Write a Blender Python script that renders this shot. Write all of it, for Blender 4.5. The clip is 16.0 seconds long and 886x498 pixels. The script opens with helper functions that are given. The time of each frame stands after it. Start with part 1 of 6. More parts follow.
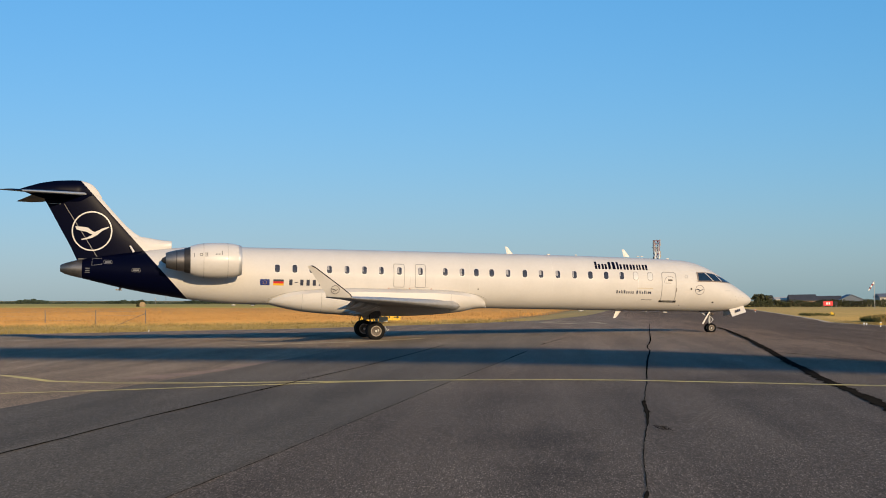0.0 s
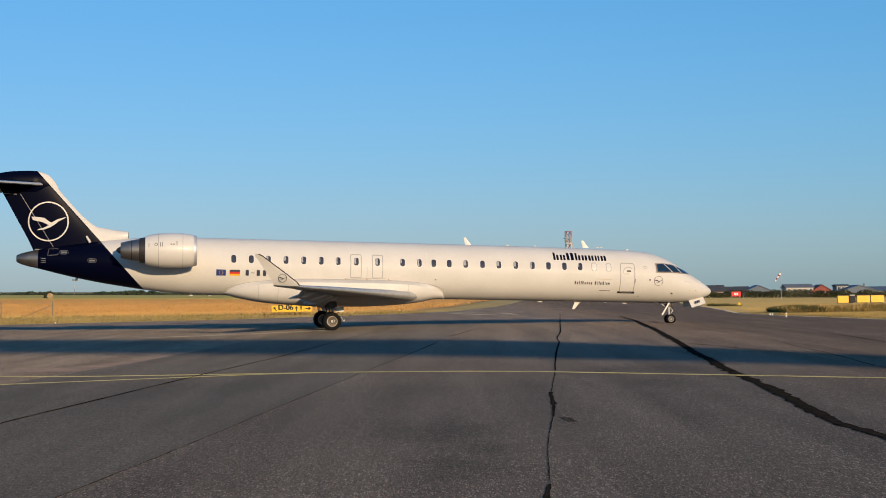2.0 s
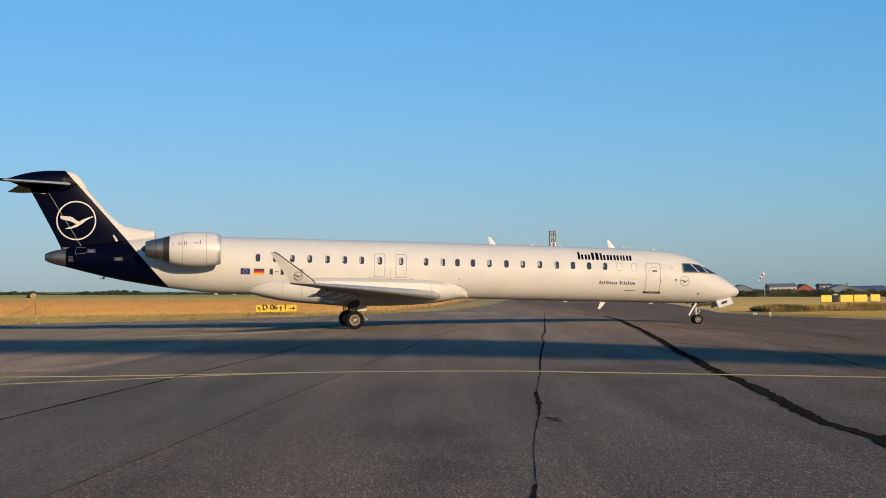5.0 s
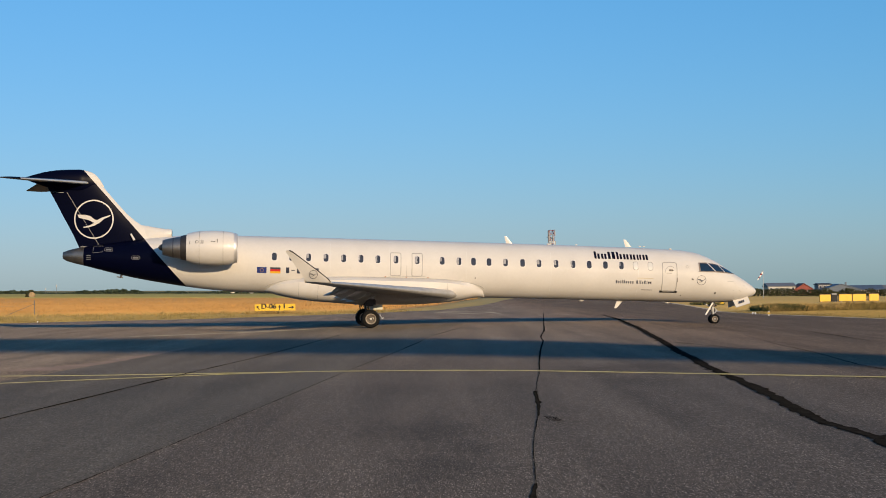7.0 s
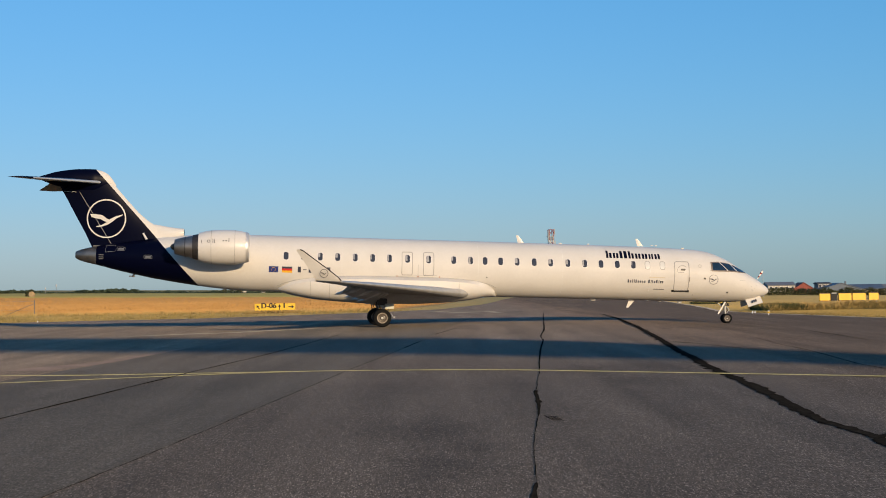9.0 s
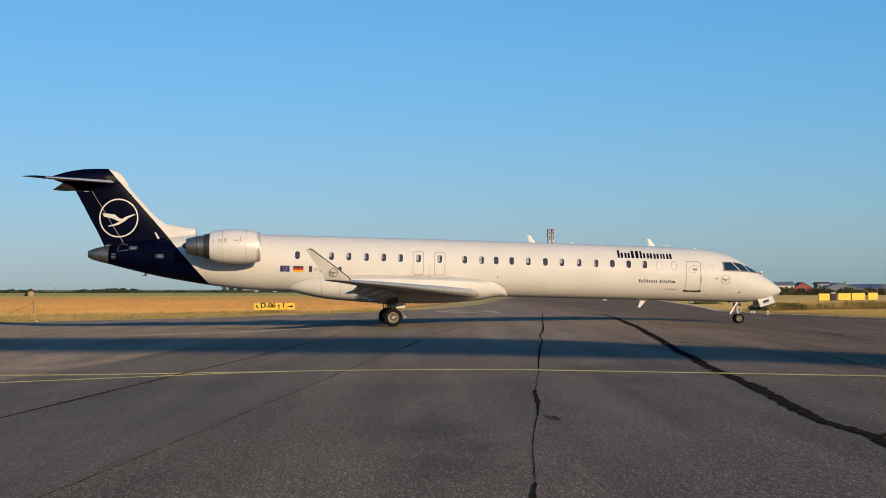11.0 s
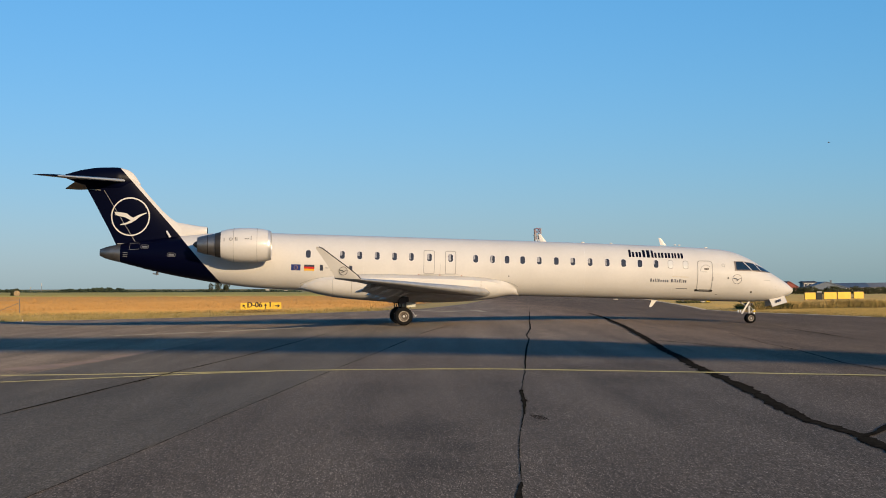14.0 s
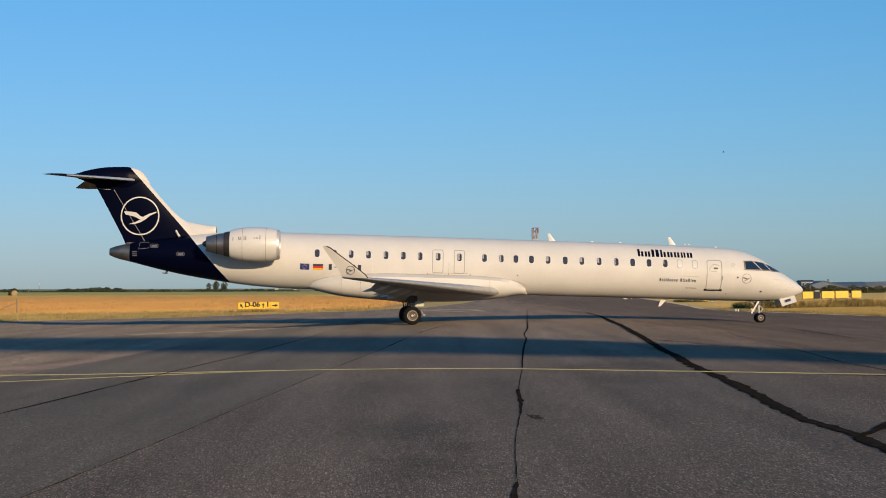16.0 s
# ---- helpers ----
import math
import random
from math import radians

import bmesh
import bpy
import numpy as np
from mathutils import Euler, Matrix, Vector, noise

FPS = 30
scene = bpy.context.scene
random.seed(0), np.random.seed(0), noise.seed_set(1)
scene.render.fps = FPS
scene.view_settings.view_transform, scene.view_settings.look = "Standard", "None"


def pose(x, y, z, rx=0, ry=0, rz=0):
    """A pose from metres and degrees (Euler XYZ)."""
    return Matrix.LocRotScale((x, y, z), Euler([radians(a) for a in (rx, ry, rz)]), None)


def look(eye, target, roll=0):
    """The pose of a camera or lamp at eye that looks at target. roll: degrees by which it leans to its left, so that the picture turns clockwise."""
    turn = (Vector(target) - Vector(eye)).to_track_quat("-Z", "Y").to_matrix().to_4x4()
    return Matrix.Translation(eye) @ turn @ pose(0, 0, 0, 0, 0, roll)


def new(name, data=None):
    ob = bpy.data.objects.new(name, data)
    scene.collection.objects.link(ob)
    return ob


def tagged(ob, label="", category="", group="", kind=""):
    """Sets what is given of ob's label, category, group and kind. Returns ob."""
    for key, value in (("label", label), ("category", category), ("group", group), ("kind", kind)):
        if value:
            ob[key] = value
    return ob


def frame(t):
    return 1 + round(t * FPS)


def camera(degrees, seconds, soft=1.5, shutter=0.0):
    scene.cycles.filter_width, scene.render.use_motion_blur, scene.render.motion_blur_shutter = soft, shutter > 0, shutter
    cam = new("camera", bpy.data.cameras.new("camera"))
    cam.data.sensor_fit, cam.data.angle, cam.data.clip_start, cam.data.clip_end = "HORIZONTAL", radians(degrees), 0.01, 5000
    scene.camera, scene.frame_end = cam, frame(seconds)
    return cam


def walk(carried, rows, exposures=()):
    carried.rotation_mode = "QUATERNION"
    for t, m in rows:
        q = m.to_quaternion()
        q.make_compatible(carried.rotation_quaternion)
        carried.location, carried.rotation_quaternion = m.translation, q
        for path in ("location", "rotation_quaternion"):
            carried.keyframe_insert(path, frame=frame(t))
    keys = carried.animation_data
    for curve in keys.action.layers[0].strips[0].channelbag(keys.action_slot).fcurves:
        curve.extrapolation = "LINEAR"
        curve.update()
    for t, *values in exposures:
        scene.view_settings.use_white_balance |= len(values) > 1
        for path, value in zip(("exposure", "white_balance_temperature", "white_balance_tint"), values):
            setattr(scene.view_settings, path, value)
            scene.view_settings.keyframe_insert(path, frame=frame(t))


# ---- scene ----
cam = camera(34.86, 16.0, soft=0.95)

# seconds, place of the eye, turn to the left, tilt up and lean in degrees
CAM = [
    (0, -0.073, -0.087, 1.807, 4.198, 2.138, -0.872),
    (0.5, -0.028, -0.099, 1.808, 3.027, 1.879, -0.853),
    (1, 0.030, -0.077, 1.809, 2.084, 1.736, -0.912),
    (1.5, 0.029, -0.042, 1.824, 1.272, 1.717, -0.904),
    (2, 0.022, -0.002, 1.826, 0.687, 1.713, -0.932),
    (2.5, 0.014, -0.004, 1.825, 0.262, 1.686, -0.930),
    (3, 0.024, 0.035, 1.832, 0.067, 1.717, -0.955),
    (3.5, 0.020, 0.027, 1.822, 0.049, 1.684, -0.939),
    (4, 0.012, 0.028, 1.823, 0.065, 1.711, -0.960),
    (6.5, 0.001, 0.058, 1.830, 0.009, 1.650, -0.954),
    (7, -0.005, 0.044, 1.829, 0.000, 1.653, -0.936),
    (7.5, -0.003, 0.047, 1.831, -0.007, 1.635, -1.000),
    (8, -0.013, 0.011, 1.833, -0.008, 1.621, -0.961),
    (8.5, -0.013, 0.006, 1.833, -0.009, 1.621, -0.960),
    (9, -0.015, -0.004, 1.836, -0.010, 1.623, -0.971),
    (11.5, -0.010, -0.004, 1.836, -0.036, 1.610, -0.937),
    (12, -0.009, 0.005, 1.837, -0.048, 1.604, -0.951),
    (12.5, -0.006, -0.002, 1.843, -0.060, 1.586, -0.999),
    (13, -0.003, -0.009, 1.843, -0.092, 1.583, -1.001),
    (13.5, -0.007, 0.002, 1.845, -0.378, 1.582, -1.011),
    (14, -0.002, 0.008, 1.841, -0.562, 1.572, -0.988),
    (14.5, -0.005, -0.007, 1.842, -0.618, 1.571, -0.987),
    (15, 0.006, 0.015, 1.835, -0.617, 1.571, -1.014),
    (15.5, 0.010, 0.008, 1.844, -0.632, 1.571, -1.017),
    (16, 0.025, 0.042, 1.842, -0.645, 1.546, -1.043),
]


def eye_pose(x, y, z, yaw, tilt, lean):
    return pose(x, y, z, 90 + tilt, 0, yaw) @ pose(0, 0, 0, 0, 0, lean)


walk(cam, [(t, eye_pose(*row)) for t, *row in CAM])

# ================= light =================
SUN_EL, SUN_AZ = 12.3, 64.0          # degrees above the horizon; degrees from +x (to the right) round to -y (behind the camera)
world = bpy.data.worlds.new("evening_sky")
scene.world = world
world.use_nodes = True
nt = world.node_tree
sky = nt.nodes.new("ShaderNodeTexSky")
sky.sky_type, sky.sun_disc = "NISHITA", False
sky.sun_elevation = radians(SUN_EL)
sky.sun_rotation = radians(90 + SUN_AZ)
sky.altitude, sky.air_density, sky.dust_density, sky.ozone_density = 0, 1.3, 0.3, 4.5
bg = nt.nodes["Background"]
bg.inputs["Strength"].default_value = 0.115
# clear evening air: each colour of the sky gets its own strength and contrast
split, join = nt.nodes.new("ShaderNodeSeparateColor"), nt.nodes.new("ShaderNodeCombineColor")
nt.links.new(sky.outputs["Color"], split.inputs[0])
for i, (power, gain) in enumerate(((1.05, 0.63), (0.66, 1.58), (0.62, 2.50))):
    p, g = nt.nodes.new("ShaderNodeMath"), nt.nodes.new("ShaderNodeMath")
    p.operation, g.operation = "POWER", "MULTIPLY"
    p.inputs[1].default_value, g.inputs[1].default_value = power, gain
    nt.links.new(split.outputs[i], p.inputs[0])
    nt.links.new(p.outputs[0], g.inputs[0])
    nt.links.new(g.outputs[0], join.inputs[i])
nt.links.new(join.outputs[0], bg.inputs["Color"])

sun = new("sun", bpy.data.lights.new("sun", "SUN"))
sun.data.energy, sun.data.angle, sun.data.color = 4.65, radians(0.6), (1.0, 0.76, 0.475)
a, e = radians(SUN_AZ), radians(SUN_EL)
sun.matrix_world = look(Vector((math.cos(a) * math.cos(e), -math.sin(a) * math.cos(e), math.sin(e))) * 50, (0, 0, 0))
scene.view_settings.exposure = 0.0

# ================= materials =================


def surface(name, colour, rough=0.5, metal=0.0, grain=0.0, grain_scale=40.0, stain=0.0, stain_scale=1.5, bump=0.0, bump_scale=None, coat=0.0, tint=None):
    """A surface with variation at two scales: fine grain and broad stains, and a fine relief."""
    m = bpy.data.materials.new(name)
    m.use_nodes = True
    t = m.node_tree
    b = t.nodes["Principled BSDF"]
    b.inputs["Roughness"].default_value, b.inputs["Metallic"].default_value = rough, metal
    b.inputs["Coat Weight"].default_value = coat
    b.inputs["Coat Roughness"].default_value = 0.08
    where = t.nodes.new("ShaderNodeTexCoord").outputs["Object"]
    base = t.nodes.new("ShaderNodeRGB")
    base.outputs[0].default_value = (*colour, 1)
    out = base.outputs[0]
    for amount, scale, detail in ((stain, stain_scale, 5), (grain, grain_scale, 3)):
        if amount:
            n = t.nodes.new("ShaderNodeTexNoise")
            n.inputs["Scale"].default_value, n.inputs["Detail"].default_value = scale, detail
            t.links.new(where, n.inputs["Vector"])
            r = t.nodes.new("ShaderNodeMapRange")
            r.inputs["From Min"].default_value, r.inputs["From Max"].default_value = 0.3, 0.7
            r.inputs["To Min"].default_value, r.inputs["To Max"].default_value = 1 - amount, 1 + amount * 0.6
            t.links.new(n.outputs["Fac"], r.inputs["Value"])
            x = t.nodes.new("ShaderNodeMix")
            x.data_type, x.blend_type = "RGBA", "MULTIPLY"
            x.inputs["Factor"].default_value = 1
            t.links.new(out, x.inputs["A"])
            t.links.new(r.outputs["Result"], x.inputs["B"])
            out = x.outputs["Result"]
    t.links.new(out, b.inputs["Base Color"])
    if bump:
        n = t.nodes.new("ShaderNodeTexNoise")
        n.inputs["Scale"].default_value, n.inputs["Detail"].default_value = bump_scale or grain_scale, 4
        t.links.new(where, n.inputs["Vector"])
        q = t.nodes.new("ShaderNodeBump")
        q.inputs["Strength"].default_value, q.inputs["Distance"].default_value = bump, 0.02
        t.links.new(n.outputs["Fac"], q.inputs["Height"])
        t.links.new(q.outputs["Normal"], b.inputs["Normal"])
    return m


WHITE = (0.605, 0.572, 0.525)
NAVY = (0.0012, 0.0018, 0.0100)
WHITE_PAINT = surface("white_paint", WHITE, 0.42, stain=0.05, stain_scale=0.8, grain=0.02, grain_scale=9, coat=0.06)
NAVY_PAINT = surface("navy_paint", NAVY, 0.42, stain=0.1, stain_scale=1.2)
NAVY_PAINT.node_tree.nodes["Principled BSDF"].inputs["Specular IOR Level"].default_value = 0.12
WING_GREY = surface("wing_grey", (0.38, 0.365, 0.345), 0.42, stain=0.12, stain_scale=1.2, grain=0.05, grain_scale=14)
BARE_METAL = surface("bare_metal", (0.27, 0.245, 0.22), 0.42, 0.9, stain=0.25, stain_scale=2.5, grain=0.08, grain_scale=30)
DARK_METAL = surface("dark_metal", (0.055, 0.05, 0.047), 0.5, 0.6, stain=0.2, stain_scale=6)
WING_EDGE = surface("wing_edge_metal", (0.46, 0.44, 0.41), 0.42, 0.35, stain=0.15, stain_scale=2)
POLISHED = surface("polished_metal", (0.58, 0.56, 0.53), 0.42, 0.5, stain=0.06, stain_scale=4)
RUBBER_AND_HOLLOWS = surface("rubber_and_hollows", (0.009, 0.009, 0.0095), 0.85, stain=0.25, stain_scale=8, bump=0.2, bump_scale=50)
RUBBER_AND_HOLLOWS.node_tree.nodes["Principled BSDF"].inputs["Specular IOR Level"].default_value = 0.15
RIM_PAINT = surface("rim_paint", (0.11, 0.085, 0.065), 0.45, stain=0.3, stain_scale=9)
GEAR_GREY = surface("gear_grey", (0.48, 0.48, 0.47), 0.45, stain=0.3, stain_scale=8)
GEAR_DOOR = surface("gear_door_paint", (0.50, 0.50, 0.42), 0.5, stain=0.2, stain_scale=6)
SEAM_GREY = surface("seam_grey", (0.30, 0.29, 0.27), 0.5, stain=0.1)
FRAME_GREY = surface("frame_grey", (0.60, 0.57, 0.56), 0.4, stain=0.1)
COCKPIT_TRIM = surface("cockpit_trim", (0.20, 0.155, 0.12), 0.45, stain=0.1)
TAIL_MARK = surface("tail_mark_grey", (0.15, 0.15, 0.155), 0.45, stain=0.15)
WHEEL_EDGE = surface("wheel_edge", (0.30, 0.255, 0.21), 0.45, stain=0.3, stain_scale=9)
FRAME_DARK = surface("frame_dark", (0.10, 0.095, 0.09), 0.45, stain=0.1)
JOINT_WHITE = surface("joint_white", (0.66, 0.65, 0.62), 0.45, stain=0.1)
BLANK_PANE = surface("blanked_window", (0.58, 0.57, 0.54), 0.35, stain=0.1)
SHADE_GREY = surface("window_shade", (0.27, 0.26, 0.26), 0.5, stain=0.1)
LETTER_GREY = surface("letter_dark", (0.03, 0.035, 0.06), 0.4, stain=0.1)
FADED_RED = surface("faded_red", (0.42, 0.26, 0.20), 0.5, stain=0.1)
FADED_GOLD = surface("faded_gold", (0.55, 0.47, 0.33), 0.5, stain=0.1)
FLAG_BLUE = surface("flag_blue", (0.012, 0.03, 0.16), 0.4, stain=0.05)
FLAG_GOLD = surface("flag_gold", (0.75, 0.42, 0.03), 0.4, stain=0.05)
FLAG_RED = surface("flag_red", (0.55, 0.02, 0.02), 0.4, stain=0.05)


def glass(name, colour, rough=0.08):
    m = surface(name, colour, rough, stain=0.15, stain_scale=5)
    m.node_tree.nodes["Principled BSDF"].inputs["Coat Weight"].default_value = 0.6
    return m


WINDOW_GLASS = glass("cabin_glass", (0.040, 0.038, 0.040), 0.12)
COCKPIT_GLASS = glass("cockpit_glass", (0.012, 0.022, 0.035), 0.05)


def livery(slope, start):
    """White paint that turns navy aft of a slanting line, as on the rear of the hull and the fin."""
    m = surface("livery_paint", WHITE, 0.36, stain=0.05, stain_scale=0.8, grain=0.02, grain_scale=9)
    t = m.node_tree
    b = t.nodes["Principled BSDF"]
    white = b.inputs["Base Color"].links[0].from_socket
    sep = t.nodes.new("ShaderNodeSeparateXYZ")
    t.links.new(t.nodes["Texture Coordinate"].outputs["Object"], sep.inputs[0])
    k = t.nodes.new("ShaderNodeMath")
    k.operation = "MULTIPLY_ADD"
    t.links.new(sep.outputs["Z"], k.inputs[0])
    k.inputs[1].default_value = slope
    b.inputs["Specular IOR Level"].default_value = 0.05
    t.links.new(sep.outputs["X"], k.inputs[2])
    r = t.nodes.new("ShaderNodeMapRange")
    r.inputs["From Min"].default_value, r.inputs["From Max"].default_value = start - 0.005, start + 0.005
    t.links.new(k.outputs[0], r.inputs["Value"])
    x = t.nodes.new("ShaderNodeMix")
    x.data_type = "RGBA"
    x.inputs["A"].default_value = (*NAVY, 1)
    t.links.new(r.outputs["Result"], x.inputs["Factor"])
    t.links.new(white, x.inputs["B"])
    t.links.new(x.outputs["Result"], b.inputs["Base Color"])
    return m


LIVERY = livery(0.92, -9.66)
# ================= aircraft =================
PITCH = 1.67                       # nose-down stance, degrees
AXIS_Z = 2.88                      # height of the fuselage axis over the main wheels
BODY = pose(0, 0, AXIS_Z, 0, PITCH, 0)

# x, top, bottom, half width of the fuselage, from the tail cone to the nose
FUS = np.array([
    (-14.38, 0.33, 0.02, 0.15), (-14.13, 0.44, -0.10, 0.26), (-13.40, 0.62, -0.27, 0.42), (-12.03, 0.87, -0.59, 0.70), (-10.76, 1.06, -0.84, 0.93),
    (-9.78, 1.18, -0.99, 1.08), (-8.61, 1.28, -1.15, 1.21), (-7.24, 1.335, -1.28, 1.31), (-5.87, 1.345, -1.335, 1.345), (-2.00, 1.345, -1.345, 1.345),
    (6.00, 1.335, -1.345, 1.345), (13.00, 1.285, -1.345, 1.34), (15.30, 1.225, -1.345, 1.335), (16.10, 1.13, -1.345, 1.31), (16.70, 0.945, -1.34, 1.25),
    (17.20, 0.725, -1.33, 1.17), (17.60, 0.49, -1.31, 1.08), (18.00, 0.235, -1.27, 0.96), (18.45, -0.02, -1.19, 0.79), (18.80, -0.23, -1.09, 0.62),
    (19.10, -0.43, -0.99, 0.43), (19.28, -0.57, -0.88, 0.26), (19.36, -0.67, -0.76, 0.09)])


def ease(a, b, x):
    u = min(max((x - a) / (b - a), 0.0), 1.0)
    return u * u * (3 - 2 * u)


def smooth_at(table, x):
    """Values of the table's columns at x, by a cubic through its rows with limited slopes."""
    t = table[:, 0]
    i = int(np.clip(np.searchsorted(t, x) - 1, 0, len(t) - 2))
    h = np.diff(t)
    d = np.diff(table[:, 1:], axis=0) / h[:, None]

    def slope(k):
        if k == 0 or k == len(t) - 1:
            return d[min(k, len(d) - 1)]
        a, b = d[k - 1], d[k]
        return np.where(a * b > 0, 2 * a * b / (a + b + 1e-12 * np.sign(a + b + 1e-15)), 0.0)
    u = (x - t[i]) / h[i]
    p, q, m, n = table[i, 1:], table[i + 1, 1:], slope(i) * h[i], slope(i + 1) * h[i]
    return p * (2 * u**3 - 3 * u**2 + 1) + m * (u**3 - 2 * u**2 + u) + q * (3 * u**2 - 2 * u**3) + n * (u**3 - u**2)


def hull(x, z, side=-1, off=0.006):
    """The point of the fuselage's skin at station x and height z."""
    top, bot, w = smooth_at(FUS, x)
    mid, h = (top + bot) / 2, (top - bot) / 2
    c = float(np.clip((z - mid) / h, -1, 1))
    n = Vector((0, math.sqrt(1 - c * c), c))
    return Vector((x, side * (w * n.y + off * n.y), mid + c * h + off * n.z))


def loft(rings, caps=True, closed=True):
    bm = bmesh.new()
    rows = [[bm.verts.new(p) for p in ring] for ring in rings]
    n = len(rings[0])
    for a, b in zip(rows, rows[1:]):
        for i in range(n if closed else n - 1):
            j = (i + 1) % n
            bm.faces.new((a[i], a[j], b[j], b[i]))
    if caps:
        bm.faces.new(rows[0][::-1])
        bm.faces.new(rows[-1])
    bmesh.ops.recalc_face_normals(bm, faces=bm.faces)
    return bm


def part(name, bm, material, parent, label="", at=None, smooth=True):
    me = bpy.data.meshes.new(name)
    if smooth:
        for f in bm.faces:
            f.smooth = True
        for e in bm.edges:
            if len(e.link_faces) == 2 and e.calc_face_angle(0) > 0.6:
                e.smooth = False
    bm.to_mesh(me)
    bm.free()
    me.materials.append(material)
    ob = new(name, me)
    ob.parent = parent
    if at is not None:
        ob.matrix_basis = at
    return tagged(ob, label) if label else ob


def box(bm, x0, x1, y0, y1, z0, z1, bevel=0.0):
    made = bmesh.ops.create_cube(bm, size=1, matrix=Matrix.Translation(((x0 + x1) / 2, (y0 + y1) / 2, (z0 + z1) / 2)) @ Matrix.Diagonal((abs(x1 - x0), abs(y1 - y0), abs(z1 - z0), 1)))
    if bevel:
        edges = {e for v in made["verts"] for e in v.link_edges}
        bmesh.ops.bevel(bm, geom=list(edges), offset=bevel, segments=2, affect="EDGES")
    return bm


def rod(bm, a, b, r0, r1=None, n=12):
    a, b = Vector(a), Vector(b)
    m = Matrix.Translation((a + b) / 2) @ (b - a).to_track_quat("Z", "Y").to_matrix().to_4x4()
    bmesh.ops.create_cone(bm, cap_ends=True, segments=n, radius1=r0, radius2=r0 if r1 is None else r1, depth=(b - a).length, matrix=m)
    return bm


def lathe(bm, profile, n=40, axis="x", ring=None):
    """Turn a list of (along, radius) round an axis; closed into a ring if ring is set."""
    rows = []
    for u, r in profile:
        row = []
        for i in range(n):
            c, s = math.cos(i * math.tau / n) * r, math.sin(i * math.tau / n) * r
            row.append(bm.verts.new((u, c, s) if axis == "x" else (c, u, s) if axis == "y" else (c, s, u)))
        rows.append(row)
    pairs = list(zip(rows, rows[1:])) + ([(rows[-1], rows[0])] if ring else [])
    for a, b in pairs:
        for i in range(n):
            j = (i + 1) % n
            bm.faces.new((a[i], a[j], b[j], b[i]))
    if not ring:
        for row in (rows[0], rows[-1]):
            if (row[0].co - row[n // 2].co).length > 1e-4:
                bm.faces.new(row)
    bmesh.ops.recalc_face_normals(bm, faces=bm.faces)
    return bm


def skin_patch(bm, x0, x1, z0, z1, side=-1, off=0.006, lean=0.0, step=0.12):
    """A thin painted patch on the fuselage's skin; lean shifts its upper edge forward."""
    nx, nz = max(1, int(abs(x1 - x0) / 0.4) + 1), max(2, int((z1 - z0) / step) + 1)
    rows = [[bm.verts.new(hull(x0 + (x1 - x0) * i / nx + lean * k / nz, z0 + (z1 - z0) * k / nz, side, off)) for i in range(nx + 1)] for k in range(nz + 1)]
    for a, b in zip(rows, rows[1:]):
        for i in range(nx):
            bm.faces.new((a[i], a[i + 1], b[i + 1], b[i]))
    bmesh.ops.recalc_face_normals(bm, faces=bm.faces)
    return bm


def rounded(x0, x1, z0, z1, r, n=5):
    pts = []
    for cx, cz, a0 in ((x1 - r, z1 - r, 0), (x0 + r, z1 - r, 90), (x0 + r, z0 + r, 180), (x1 - r, z0 + r, 270)):
        for k in range(n + 1):
            a = radians(a0 + 90 * k / n)
            pts.append((cx + r * math.cos(a), cz + r * math.sin(a)))
    return pts


def skin_poly(bm, pts, side=-1, off=0.008):
    """A filled outline on the skin, in rings round its middle."""
    cx, cz = sum(p[0] for p in pts) / len(pts), sum(p[1] for p in pts) / len(pts)
    size = max(max(abs(x - cx), abs(z - cz)) for x, z in pts)
    if size > 0.25:
        dense = []
        for (a, b), (c, d) in zip(pts, pts[1:] + pts[:1]):
            k = max(1, int(math.hypot(c - a, d - b) / 0.06))
            dense += [(a + (c - a) * q / k, b + (d - b) * q / k) for q in range(k)]
        pts = dense
    steps = (1.0, 0.6) if size <= 0.25 else (1.0, 0.85, 0.7, 0.55, 0.4, 0.25, 0.1)
    rings = [[bm.verts.new(hull(cx + (x - cx) * s, cz + (z - cz) * s, side, off)) for x, z in pts] for s in steps]
    mid = bm.verts.new(hull(cx, cz, side, off))
    n = len(pts)
    for i in range(n):
        j = (i + 1) % n
        for a, b in zip(rings, rings[1:]):
            bm.faces.new((a[i], a[j], b[j], b[i]))
        bm.faces.new((rings[-1][i], rings[-1][j], mid))
    bmesh.ops.recalc_face_normals(bm, faces=bm.faces)
    return bm


def skin_line(bm, pts, width, side=-1, off=0.009, closed=True):
    """A narrow band along an outline on the skin."""
    dense = []
    n = len(pts)
    for i in range(n if closed else n - 1):
        a, b = Vector(pts[i]), Vector(pts[(i + 1) % n])
        k = max(1, int((b - a).length / 0.15))
        dense += [a.lerp(b, j / k) for j in range(k)]
    if not closed:
        dense.append(Vector(pts[-1]))
    m = len(dense)
    inner, outer = [], []
    for i, p in enumerate(dense):
        a, b = dense[i - 1 if closed or i else 0], dense[(i + 1) % m if closed or i < m - 1 else i]
        d = (b - a).normalized()
        nrm = Vector((-d.y, d.x)) * width / 2
        inner.append(bm.verts.new(hull(p.x + nrm.x, p.y + nrm.y, side, off)))
        outer.append(bm.verts.new(hull(p.x - nrm.x, p.y - nrm.y, side, off)))
    for i in range(m if closed else m - 1):
        j = (i + 1) % m
        bm.faces.new((inner[i], inner[j], outer[j], outer[i]))
    bmesh.ops.recalc_face_normals(bm, faces=bm.faces)
    return bm


